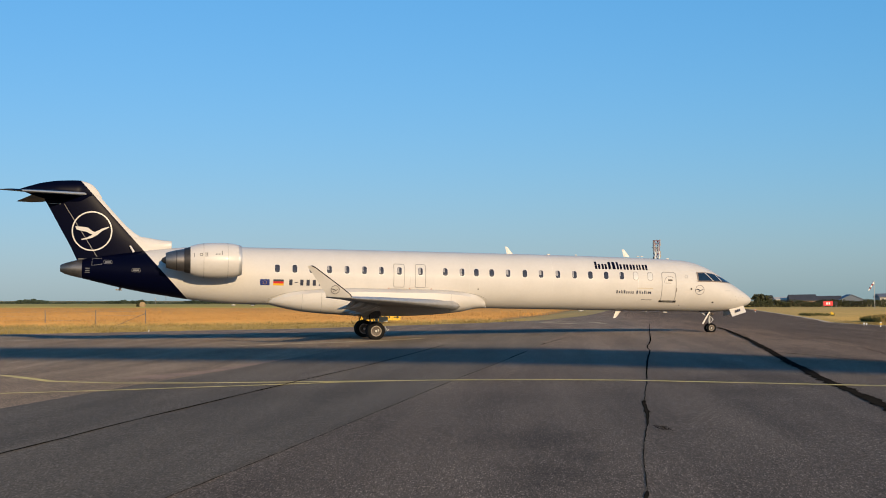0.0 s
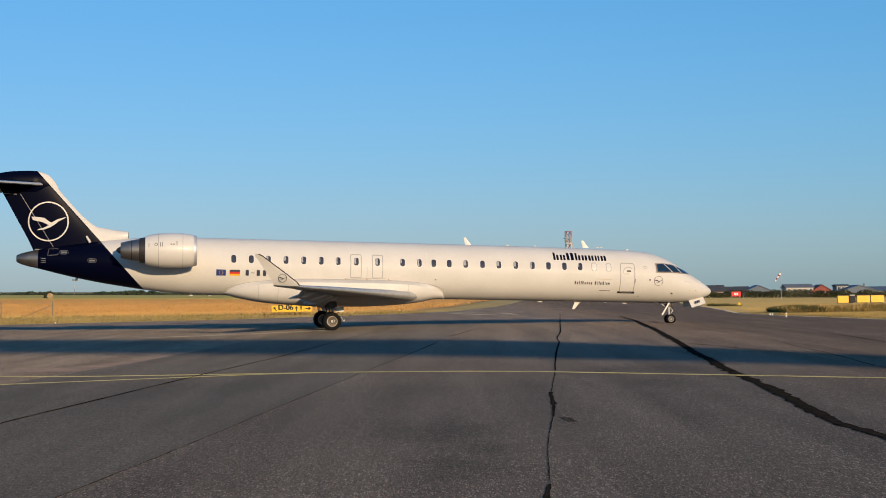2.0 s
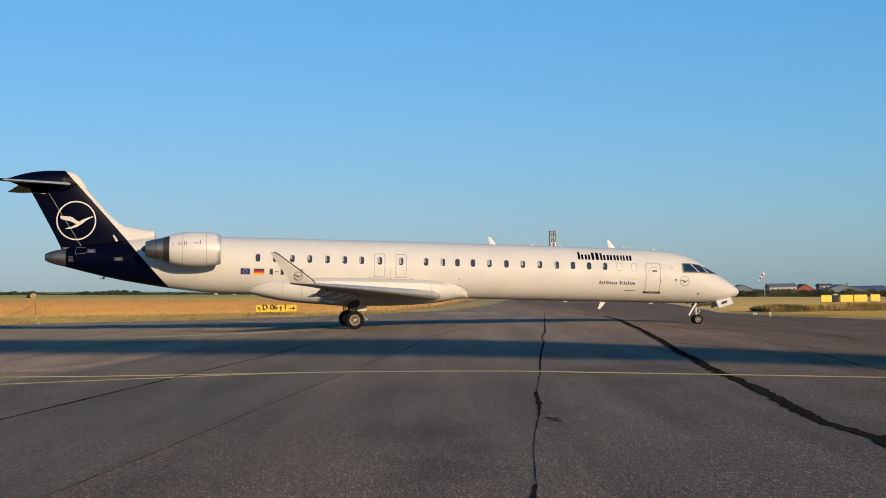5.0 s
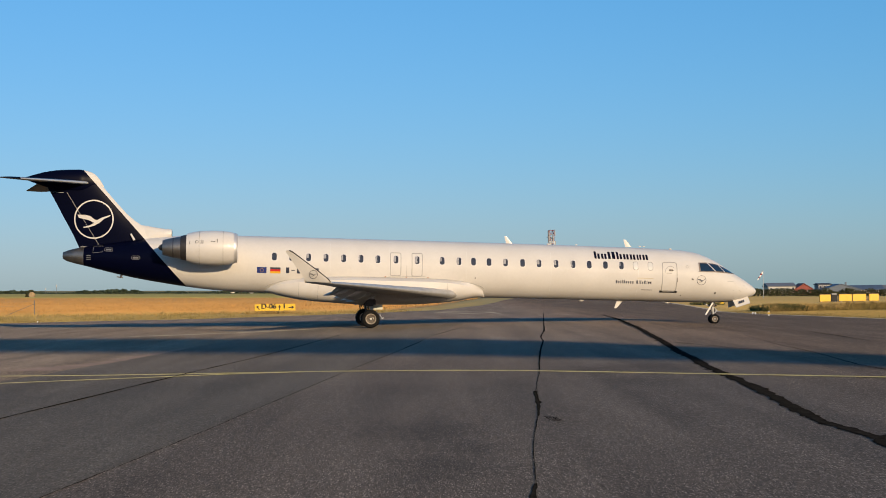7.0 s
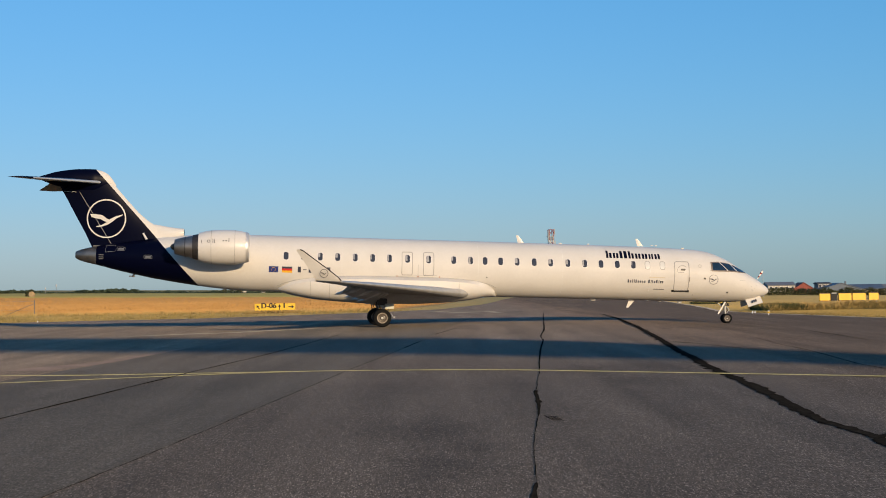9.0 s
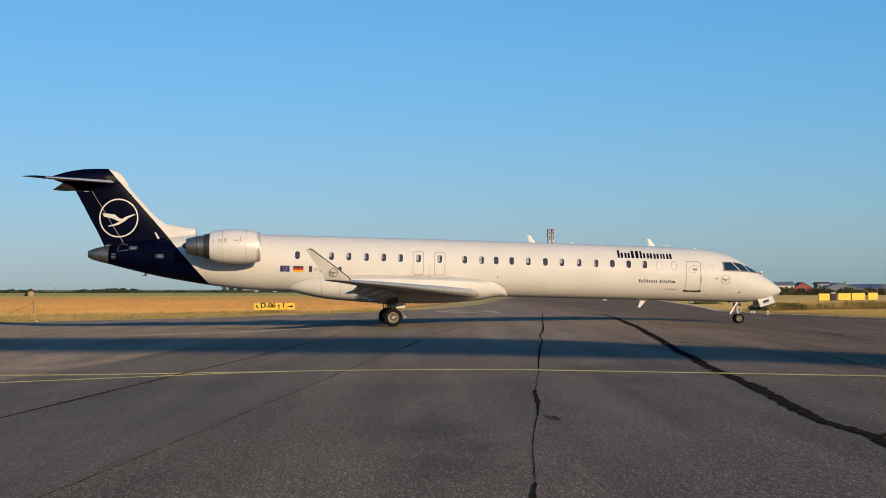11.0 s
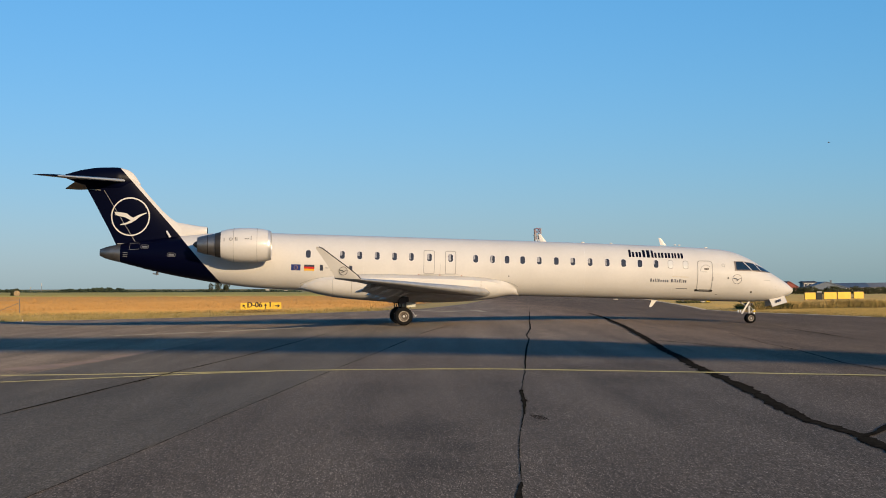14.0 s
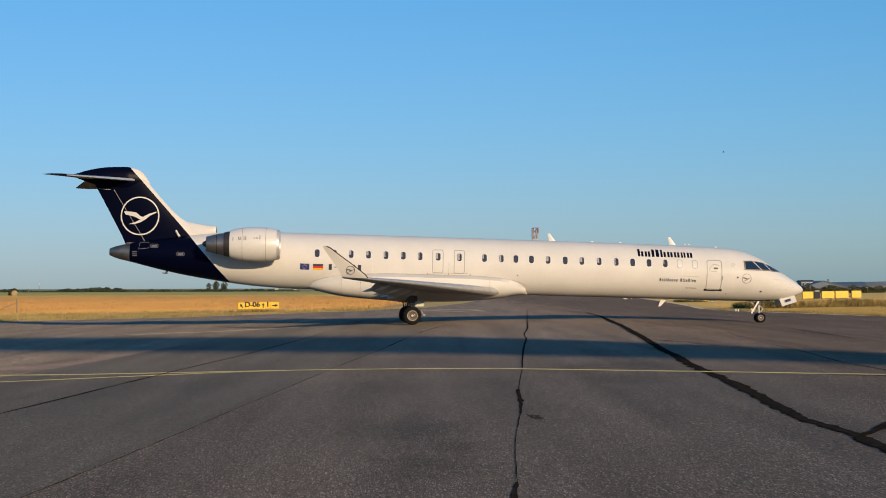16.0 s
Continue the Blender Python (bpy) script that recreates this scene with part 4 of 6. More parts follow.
        ln.operation = "LENGTH"
        t.links.new(sc.outputs[0], ln.inputs[0])
        ad = t.nodes.new("ShaderNodeMath")
        ad.operation = "ADD"
        t.links.new(ln.outputs["Value"], ad.inputs[0])
        t.links.new(facs_of(t), ad.inputs[1])
        r3 = t.nodes.new("ShaderNodeMapRange")
        r3.inputs["From Min"].default_value, r3.inputs["From Max"].default_value = 0.4, 1.5
        r3.inputs["To Min"].default_value, r3.inputs["To Max"].default_value = 0.62, 1.0
        t.links.new(ad.outputs[0], r3.inputs["Value"])
        kk = t.nodes.new("ShaderNodeMath")
        kk.operation = "MULTIPLY"
        t.links.new(last, kk.inputs[0])
        t.links.new(r3.outputs["Result"], kk.inputs[1])
        last = kk.outputs[0]
    t.links.new(last, x.inputs["B"])
    t.links.new(x.outputs["Result"], b.inputs["Base Color"])
    return m


def facs_of(t):
    """A mid-scale noise for ragged rims, made once a material."""
    n = t.nodes.get("ragged")
    if not n:
        n = t.nodes.new("ShaderNodeTexNoise")
        n.name = "ragged"
        n.inputs["Scale"].default_value, n.inputs["Detail"].default_value = 2.2, 5
        t.links.new(t.nodes["Texture Coordinate"].outputs["Object"], n.inputs["Vector"])
    return n.outputs["Fac"]


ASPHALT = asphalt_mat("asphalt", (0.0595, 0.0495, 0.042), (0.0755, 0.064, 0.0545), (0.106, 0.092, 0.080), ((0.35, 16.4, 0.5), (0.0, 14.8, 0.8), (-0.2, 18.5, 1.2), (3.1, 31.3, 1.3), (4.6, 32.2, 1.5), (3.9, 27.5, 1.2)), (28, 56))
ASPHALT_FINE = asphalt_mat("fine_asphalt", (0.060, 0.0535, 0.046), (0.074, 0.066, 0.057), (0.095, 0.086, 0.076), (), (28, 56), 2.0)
CONCRETE = asphalt_mat("old_concrete", (0.132, 0.101, 0.074), (0.158, 0.122, 0.090), (0.184, 0.145, 0.110))
SOIL_PALE = surface("pale_soil", (0.34, 0.28, 0.20), 0.9, stain=0.3, stain_scale=0.6, grain=0.2, grain_scale=9)
TAR = surface("crack_tar", (0.007, 0.007, 0.007), 0.92, stain=0.3, stain_scale=3, grain=0.2, grain_scale=30)
WORN_TAR = surface("worn_crack_tar", (0.013, 0.0125, 0.012), 0.92, stain=0.5, stain_scale=5, grain=0.4, grain_scale=40)
FAINT_TAR = surface("faint_crack_tar", (0.050, 0.043, 0.037), 0.92, stain=0.4, stain_scale=4, grain=0.3, grain_scale=40)
for m_ in (TAR, WORN_TAR, FAINT_TAR):
    m_.node_tree.nodes["Principled BSDF"].inputs["Specular IOR Level"].default_value = 0.0
RUSTY = surface("rusty_concrete", (0.150, 0.102, 0.072), 0.9, stain=0.35, stain_scale=1.2, grain=0.25, grain_scale=20)
LINE_YELLOW = surface("line_yellow", (0.34, 0.285, 0.09), 0.7, stain=0.35, stain_scale=1.2, grain=0.3, grain_scale=18)
LINE_PALE = surface("line_faded", (0.27, 0.225, 0.15), 0.8, stain=0.4, stain_scale=0.8, grain=0.3, grain_scale=15)
for m_ in (TAR, WORN_TAR, FAINT_TAR, RUSTY, LINE_YELLOW, LINE_PALE, SOIL_PALE):
    m_.node_tree.nodes["Principled BSDF"].inputs["Diffuse Roughness"].default_value = 1.0
GRASS_FAR = ground_mix("far_grass", ((0.33, 0.225, 0.08), (0.39, 0.265, 0.095), (0.25, 0.185, 0.065)), 0.03, 0.6, 0.95, 0.3)
GRASS_DRY = ground_mix("dry_grass", ((0.71, 0.42, 0.11), (0.80, 0.485, 0.13), (0.57, 0.34, 0.088)), 0.06, 1.1, 0.95, 0.4)
WHEAT = ground_mix("ripe_barley", ((0.50, 0.262, 0.08), (0.56, 0.30, 0.095), (0.43, 0.225, 0.065)), 0.05, 1.3, 0.95, 0.5)
VERGE = ground_mix("verge_grass", ((0.48, 0.31, 0.10), (0.56, 0.37, 0.13), (0.38, 0.26, 0.08)), 0.25, 2.5, 0.95, 0.5)
BLADE_GOLD = surface("barley_blades", (0.51, 0.27, 0.085), 0.8, stain=0.15, stain_scale=0.3, grain=0.12, grain_scale=3)
BLADE_DRY = surface("dry_blades", (0.47, 0.315, 0.115), 0.8, stain=0.3, stain_scale=0.25, grain=0.15, grain_scale=3)
BLADE_GREEN = surface("green_blades", (0.32, 0.235, 0.08), 0.8, stain=0.35, stain_scale=0.25, grain=0.25, grain_scale=3)
BLADE_OLIVE = surface("olive_blades", (0.255, 0.185, 0.055), 0.8, stain=0.35, stain_scale=0.25, grain=0.25, grain_scale=3)
BLADE_DARK = surface("sedge_blades", (0.10, 0.095, 0.035), 0.8, stain=0.35, stain_scale=0.4, grain=0.25, grain_scale=3)
LAWN = ground_mix("lawn_grass", ((0.43, 0.262, 0.066), (0.52, 0.32, 0.08), (0.31, 0.205, 0.048)), 0.12, 1.4, 0.95, 0.5)
BLADE_BROWN = surface("brown_blades", (0.30, 0.20, 0.068), 0.8, stain=0.35, stain_scale=0.25, grain=0.2, grain_scale=3)
LEAF_FAR = surface("far_leaves", (0.055, 0.075, 0.05), 0.8, stain=0.3, stain_scale=0.05, grain=0.2, grain_scale=0.6)
LEAF_DARK = surface("hedge_leaves", (0.062, 0.066, 0.034), 0.85, stain=0.35, stain_scale=0.15, grain=0.3, grain_scale=1.2)
for m_ in (LEAF_FAR, LEAF_DARK, BLADE_GOLD, BLADE_DRY, BLADE_GREEN, BLADE_OLIVE, BLADE_BROWN, BLADE_DARK):
    m_.node_tree.nodes["Principled BSDF"].inputs["Specular IOR Level"].default_value = 0.1
BARK = surface("bark", (0.10, 0.075, 0.05), 0.9, stain=0.3, stain_scale=2)
POST_WOOD = surface("weathered_post", (0.17, 0.15, 0.125), 0.85, stain=0.25, stain_scale=3)
WIRE = surface("fence_wire", (0.30, 0.30, 0.29), 0.5, 0.7, stain=0.2)
SIGN_YELLOW = surface("sign_yellow", (0.78, 0.47, 0.02), 0.45, stain=0.08, stain_scale=1.5)
SIGN_BLACK = surface("sign_black", (0.008, 0.008, 0.008), 0.7, stain=0.1)
SIGN_BRONZE = surface("sign_bronze", (0.09, 0.06, 0.03), 0.5, stain=0.15)
SIGN_RED = surface("sign_red", (0.70, 0.03, 0.035), 0.45, stain=0.08)
SIGN_WHITE = surface("sign_white", (0.80, 0.80, 0.78), 0.5, stain=0.06)
ORANGE = surface("marker_orange", (0.75, 0.20, 0.03), 0.5, stain=0.1)
ROOF_DARK = surface("roof_tile_dark", (0.06, 0.058, 0.06), 0.7, stain=0.2, stain_scale=0.4, grain=0.15, grain_scale=3)
ROOF_GREY = surface("roof_grey", (0.16, 0.16, 0.165), 0.65, stain=0.15, stain_scale=0.4, grain=0.1, grain_scale=3)
ROOF_BLUE = surface("roof_slate_blue", (0.075, 0.10, 0.14), 0.6, stain=0.15, stain_scale=0.4)
BRICK_RED = surface("brick_red", (0.25, 0.065, 0.045), 0.8, stain=0.2, stain_scale=0.5, grain=0.2, grain_scale=5)
BRICK_BROWN = surface("brick_brown", (0.16, 0.085, 0.055), 0.8, stain=0.2, stain_scale=0.5, grain=0.2, grain_scale=5)
WALL_PALE = surface("pale_plaster", (0.48, 0.44, 0.38), 0.8, stain=0.12, stain_scale=0.5)
HOUSE_GLASS = glass("house_glass", (0.03, 0.035, 0.045), 0.1)
STRAW = surface("straw_bale", (0.36, 0.25, 0.13), 0.9, stain=0.3, stain_scale=1.5, grain=0.3, grain_scale=12)
BIRD_DARK = surface("bird_feathers", (0.06, 0.055, 0.05), 0.8, stain=0.2, stain_scale=6)
MAST_RED = surface("mast_red", (0.25, 0.045, 0.04), 0.55, stain=0.15)
MAST_GREY = surface("mast_grey", (0.36, 0.36, 0.36), 0.5, stain=0.15)

# ================= ground =================
FALL = 0.0147                       # the land beyond the apron falls to +x by this much


def height(x, y):
    """Height of the ground: a level apron that drops past a crown, and gently tilted land beyond it."""
    near = -0.027 * min(max(x - 9.5, 0.0), 14.0)
    w = ease(100, 160, y)
    crown = 0.10 * ease(38, 62, y) * (1 - ease(76, 96, y)) * (1 - ease(7, 17, x))
    return (1 - w) * near - w * FALL * x + crown


LEFT_EDGE = [(-60, -90), (86, -90), (90, -62), (93, -45), (97.2, -30.6), (100, -25), (102, -17.8), (107.8, -12.3), (114.6, -6.2), (127.5, -0.3), (163, 4.2), (198, 7.1), (240, 10.0), (830, 60), (1400, 108)]
RIGHT_EDGE = [(-60, 75), (30, 50), (60, 33), (85.5, 26.7), (95.6, 25.2), (106, 23.4), (116, 22.6), (132, 24.6), (171, 28.6), (273, 38.5), (830, 86), (1400, 134)]


def edge_at(table, y):
    return float(np.interp(y, [r[0] for r in table], [r[1] for r in table]))


def sheet(name, rows, mat, label="", lift=0.0, cat="", kind="structure"):
    """A ground sheet from rows of points, laid on the land."""
    bm = bmesh.new()
    vs = [[bm.verts.new((x, y, height(x, y) + (lift(x, y) if callable(lift) else lift))) for x, y in row] for row in rows]
    for a, b in zip(vs, vs[1:]):
        for i in range(len(a) - 1):
            bm.faces.new((a[i], a[i + 1], b[i + 1], b[i]))
    bmesh.ops.recalc_face_normals(bm, faces=bm.faces)
    for f in bm.faces:
        if f.normal.z < 0:
            f.normal_flip()
    me = bpy.data.meshes.new(name)
    bm.to_mesh(me)
    bm.free()
    me.materials.append(mat)
    return tagged(new(name, me), label, cat, "", kind)


def span(a, b, n):
    return [a + (b - a) * i / n for i in range(n + 1)]


gx = [-4000, -2500, -1500, -900, -600, -400, -300, -220, -160, -120] + span(-90, 90, 45) + [120, 160, 220, 300, 400, 600, 900, 1500, 2500, 4000]
gy = [-3000, -1000, -400, -150, -60] + span(-40, 260, 60) + [300, 350, 420, 500, 620, 800, 1000, 1400, 2000, 3000, 4500]
sheet("ground", [[(x, y) for x in gx] for y in gy], GRASS_FAR, "flat green and dry grassland to the horizon", -0.06, "ground")
ys = span(-58, 80, 30) + [84, 86, 88, 90, 93, 95, 97.2, 100, 102, 105, 107.8, 111, 114.6, 118, 122, 127.5, 135, 145, 155, 163, 180, 198, 220, 240, 300, 400, 600, 830, 1100, 1400]
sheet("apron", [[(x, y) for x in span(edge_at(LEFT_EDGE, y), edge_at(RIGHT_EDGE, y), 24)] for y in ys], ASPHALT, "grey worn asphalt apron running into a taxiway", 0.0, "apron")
JOINT = [(-40, -12.5), (20, -10.15), (27, -9.85), (36, -9.2), (47, -8.4), (60, -7.6), (75, -6.6), (84, -5.5)]
sheet("concrete_apron", [[(x, y) for x in span(-80, edge_at(JOINT, y), 10)] for y in ys if y <= 84], CONCRETE, "tan worn concrete apron beside the asphalt", 0.004, "apron")

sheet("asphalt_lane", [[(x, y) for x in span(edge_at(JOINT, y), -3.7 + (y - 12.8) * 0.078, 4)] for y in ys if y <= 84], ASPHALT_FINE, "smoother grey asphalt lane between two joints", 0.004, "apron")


def field_rows(y_rows, left, right, n=14):
    return [[(x, y) for x in span(left(y), right(y), n)] for y in y_rows]


def barley_edge(y):
    return edge_at(LEFT_EDGE, y) - 4.0 - 0.02 * (y - 120)


def rough_rows(y0, y1, step, grow, left, right, cols):
    """Rows for a sheet of standing growth: low ridges one behind the other, wider apart with distance."""
    rows, crests, y = [], set(), y0
    while y < y1:
        for q in (y, y + step * 0.22):
            rows.append([(x, q) for x in span(left(q), right(q), cols)])
        crests.add(round(y + step * 0.22, 4))
        step *= grow
        y += step
    return rows, crests


def growth(name, y0, y1, step, grow, left, right, cols, tall, base, mat, label, cat, seed):
    """Standing grass or grain as one uneven, ridged sheet."""
    rows, crests = rough_rows(y0, y1, step, grow, left, right, cols)

    def lift(x, y):
        if round(y, 4) not in crests:
            return base
        rim = min(1.0, max(0.0, (right(y) - x - 0.1) / 2.5), max(0.0, (x - left(y) - 0.1) / 2.5))
        return base + rim * tall * (0.75 + 0.4 * noise.noise(Vector((x * 0.9, y * 0.7, seed))) + 0.35 * noise.noise(Vector((x * 0.12, y * 0.05, seed + 5))))
    return sheet(name, rows, mat, label, lift, cat)


FAR_GREEN = ground_mix("far_green_meadow", ((0.42, 0.32, 0.085), (0.52, 0.39, 0.11), (0.30, 0.25, 0.06)), 0.012, 0.15, 0.95, 0.3)
growth("far_meadow", 286, 660, 1.6, 1.03, lambda y: -120 - 0.55 * y, barley_edge, 90, 0.22, 0.03, FAR_GREEN, "green and straw-coloured far meadow", "meadow", 4)
# barley field with a grassy verge between it and the asphalt, and the meadow across the taxiway
growth("barley_field", 120.5, 285, 0.8, 1.022, lambda y: -70 - 0.45 * y, barley_edge, 130, 0.30, 0.02, WHEAT, "ripe golden barley field", "field", 1)
growth("verge", 86.5, 420, 0.5, 1.016, lambda y: -110 if y < 122 else edge_at(LEFT_EDGE, y) - 6, lambda y: edge_at(LEFT_EDGE, y) + 0.3, 90, 0.07, -0.02, VERGE, "short green and straw-coloured verge", "verge", 2)
sheet("meadow_soil", field_rows([-40, 0, 40, 60, 75, 84], lambda y: edge_at(RIGHT_EDGE, y) - 0.3, lambda y: 130), GRASS_DRY, "dry straw-coloured meadow beside the apron", -0.02, "meadow")
growth("dry_meadow", 84, 520, 0.55, 1.018, lambda y: edge_at(RIGHT_EDGE, y) - 0.2, lambda y: 130 + 0.35 * y, 110, 0.09, -0.02, GRASS_DRY, "dry straw-coloured meadow", "meadow", 3)


def ribbon(name, pts, widths, mat, label="", lift=0.008, wobble=0.0, step=0.5, cat="", parent=None, seed=1):
    """A painted line or a filled crack along a path on the ground."""
    rnd = random.Random(seed)
    path, ws = [], []
    for i in range(len(pts) - 1):
        a, b = Vector(pts[i]), Vector(pts[i + 1])
        n = max(1, int((b - a).length / step))
        for k in range(n):
            path.append(a.lerp(b, k / n))
            ws.append(widths[i] + (widths[i + 1] - widths[i]) * k / n)
    path.append(Vector(pts[-1]))
    ws.append(widths[-1])
    rows, run = [], 0.0
    for i, p in enumerate(path):
        run += (p - path[i - 1]).length if i else 0.0
        vary = lambda f, k: noise.noise(Vector((run * f, seed * 7.3, k)))
        d = (path[min(i + 1, len(path) - 1)] - path[max(i - 1, 0)]).normalized()
        nrm = Vector((-d.y, d.x))
        c = p + nrm * wobble * (0.3 * vary(0.25, 0) + 0.3 * vary(1.1, 2) + 0.12 * (rnd.random() - 0.5))
        w = ws[i] * (1 + (0.7 * vary(2.3, 5) + 0.45 * (rnd.random() - 0.5) if wobble else 0.0)) / 2
        q, r = c + nrm * w, c - nrm * w * (1 + (0.5 * vary(3.7, 9) if wobble else 0))
        rows.append(((q.x, q.y), (r.x, r.y)))
    return sheet(name, rows, mat, label, lift, cat)


# yellow guide lines
ribbon("guide_line", [(-26, 45), (-14.4, 36.6), (-12.2, 33.7), (-10.3, 32.6), (-8.2, 32.25), (-5.87, 32.25), (-2.5, 32.35), (0, 32.0), (1.6, 31.5), (3.8, 30.2), (6.6, 28.5), (8.6, 27.25), (14, 23.4), (22, 17)], [0.30] * 14, LINE_YELLOW, "faded yellow guide line on asphalt", 0.010, 0, 0.4, "marking")
ribbon("guide_line", [(-40, 20), (-20, 28), (-12.1, 28.95), (-9.7, 29.7), (-7.33, 30.75), (-4.9, 31.85), (-3.6, 32.2)], [0.26] * 7, LINE_YELLOW, "faded yellow guide line on asphalt", 0.012, 0, 0.4, "marking")
ribbon("faded_line", [(-60, 72), (-29.4, 74.0), (-26.6, 75.6), (-23.7, 77.5), (-12.9, 86.0)], [0.5, 0.5, 0.5, 0.4, 0.3], LINE_PALE, "faded pale line", 0.012, 0.2, 1.0, "marking")
ribbon("faded_line", [(-3.4, 121.5), (-0.5, 119), (3.5, 112), (4.0, 104)], [0.9, 0.8, 0.8, 0.6], LINE_PALE, "faded pale line", 0.012, 0.4, 1.0, "marking")
ribbon("faded_line", [(-1, 116), (2.5, 104)], [0.8, 0.8], LINE_PALE, "faded pale line", 0.012, 0.4, 1.0, "marking")
# cracks and sealed joints
ribbon("sealed_crack", [(0.6, 9), (0.75, 12.4), (0.83, 13.3)], [0.085, 0.07, 0.035], WORN_TAR, "dark tar-sealed crack", 0.005, 0.03, 0.12, "crack")
ribbon("sealed_crack", [(0.83, 13.3), (1.0, 16.5), (1.22, 19.2), (1.33, 20.4)], [0.008, 0.009, 0.012, 0.016], WORN_TAR, "thin dark crack", 0.005, 0.035, 0.12, "crack", seed=2)
ribbon("sealed_crack", [(1.33, 20.4), (1.47, 22.5), (1.56, 24.6), (1.60, 25.2)], [0.03, 0.07, 0.07, 0.06], WORN_TAR, "dark tar-sealed crack", 0.005, 0.03, 0.15, "crack", seed=3)
ribbon("sealed_crack", [(1.60, 25.2), (1.85, 28.5), (2.11, 31.7), (2.4, 36), (2.76, 41), (3.35, 48), (3.47, 51)], [0.012, 0.014, 0.026, 0.045, 0.052, 0.052, 0.035], TAR, "dark tar-sealed crack", 0.005, 0.06, 0.2, "crack", seed=4)
ribbon("sealed_crack", [(3.47, 51), (4.1, 58), (4.96, 70.6), (7.18, 102)], [0.043, 0.062, 0.043, 0.037], TAR, "dark tar-sealed crack", 0.009, 0.08, 0.4, "crack", seed=5)
ribbon("sealed_crack", [(10.63, 94.3), (8.81, 68.1), (7.34, 49.2), (5.93, 32.2), (5.48, 25.0), (4.98, 18.9), (5.04, 16.8), (4.98, 15.9), (4.85, 13.6)], [0.05, 0.09, 0.145, 0.175, 0.165, 0.15, 0.15, 0.15, 0.13], WORN_TAR, "broad tar-sealed crack", 0.009, 0.14, 0.12, "crack", seed=6)
ribbon("sealed_crack", [(5.05, 16.6), (5.45, 17.2), (5.95, 18.1), (6.8, 19.6)], [0.13, 0.15, 0.17, 0.16], WORN_TAR, "tar-sealed side crack", 0.011, 0.1, 0.2, "crack", seed=7)
ribbon("sealed_crack", [(-7.25, 11.0), (-6.75, 19.0), (-6.66, 21.2), (-6.4, 25.2), (-5.9, 32.6), (-5.27, 40.3), (-4.17, 55.9)], [0.04, 0.044, 0.048, 0.048, 0.055, 0.052, 0.044], TAR, "straight dark joint", 0.013, 0.03, 0.6, "joint", seed=8)
ribbon("sealed_crack", [(-1.25, 44.2), (-0.82, 49.1)], [0.056, 0.056], TAR, "short dark crack", 0.009, 0.06, 0.6, "crack", seed=9)
ribbon("sealed_crack", [(-0.37, 54.7), (0.58, 62.4)], [0.062, 0.050], TAR, "short dark crack", 0.009, 0.06, 0.6, "crack", seed=10)
ribbon("sealed_crack", [(-3.7, 12.8), (-3.34, 17.1), (-2.82, 24.5), (-2.21, 32.9), (-1.57, 40.4), (-1.25, 44.2)], [0.012, 0.014, 0.015, 0.019, 0.019, 0.019], TAR, "thin paving joint", 0.007, 0.05, 0.2, "joint", seed=11)
ribbon("sealed_crack", [(10.83, 50.85), (10.17, 43.66), (9.94, 38.99), (9.68, 35.74), (9.23, 31.73), (9.24, 28.48), (9.2, 22)], [0.02, 0.035, 0.045, 0.045, 0.04, 0.04, 0.03], TAR, "thin curving dark crack", 0.011, 0.1, 0.4, "crack", seed=12)
ribbon("sealed_crack", [(7.17, 54.87), (8.52, 56.53), (11.52, 60.98), (14.0, 63.5)], [0.06, 0.08, 0.07, 0.04], FAINT_TAR, "thin dark crack", 0.009, 0.2, 0.5, "crack", seed=13)
ribbon("sealed_crack", [(7.07, 46.05), (7.85, 43.43), (8.5, 40.32), (9.07, 39.3), (9.9, 38.5)], [0.08, 0.08, 0.06, 0.05, 0.04], TAR, "thin branching dark crack", 0.013, 0.12, 0.4, "crack", seed=15)
ribbon("sealed_crack", [(15.1, 58.7), (14.88, 56.54), (14.6, 52), (14.19, 47.13)], [0.04, 0.14, 0.16, 0.05], FAINT_TAR, "faint dark sealed patch", 0.011, 0.2, 0.4, "crack", seed=16)
ribbon("sealed_crack", [(10.63, 94.3), (8.81, 68.1), (7.34, 49.2), (5.93, 32.2), (5.48, 25.0), (4.98, 18.9), (5.04, 16.8), (4.98, 15.9), (4.85, 13.6)], [0.12, 0.20, 0.26, 0.265, 0.235, 0.20, 0.20, 0.20, 0.17], WORN_TAR, "older worn sealing beside the broad crack", 0.006, 0.2, 0.12, "crack", seed=26)
# pale streaks and a rusty strip where the concrete meets the asphalt
ribbon("faded_line", [(-13.2, 58.0), (-11.9, 59.0), (-9.1, 61.0), (-6.65, 64.3), (-5.9, 66)], [0.2, 0.7, 0.8, 0.6, 0.2], LINE_PALE, "faint pale streak on concrete", 0.012, 0.2, 0.5, "marking", seed=31)
ribbon("faded_line", [(-30, 71.2), (-22.2, 73.57), (-18.2, 75.1), (-12, 77.5)], [0.5, 0.5, 0.45, 0.3], LINE_PALE, "faded pale line", 0.014, 0.15, 0.8, "marking", seed=32)
ribbon("joint_strip", [(-10.3, 34.5), (-9.95, 35.8), (-9.6, 36.8), (-9.2, 38.5), (-8.78, 43.6), (-8.5, 47)], [1.5, 1.3, 0.9, 0.45, 0.3, 0.12], RUSTY, "rust-tinted strip of concrete at the joint", 0.009, 0.06, 0.3, "joint", seed=33)
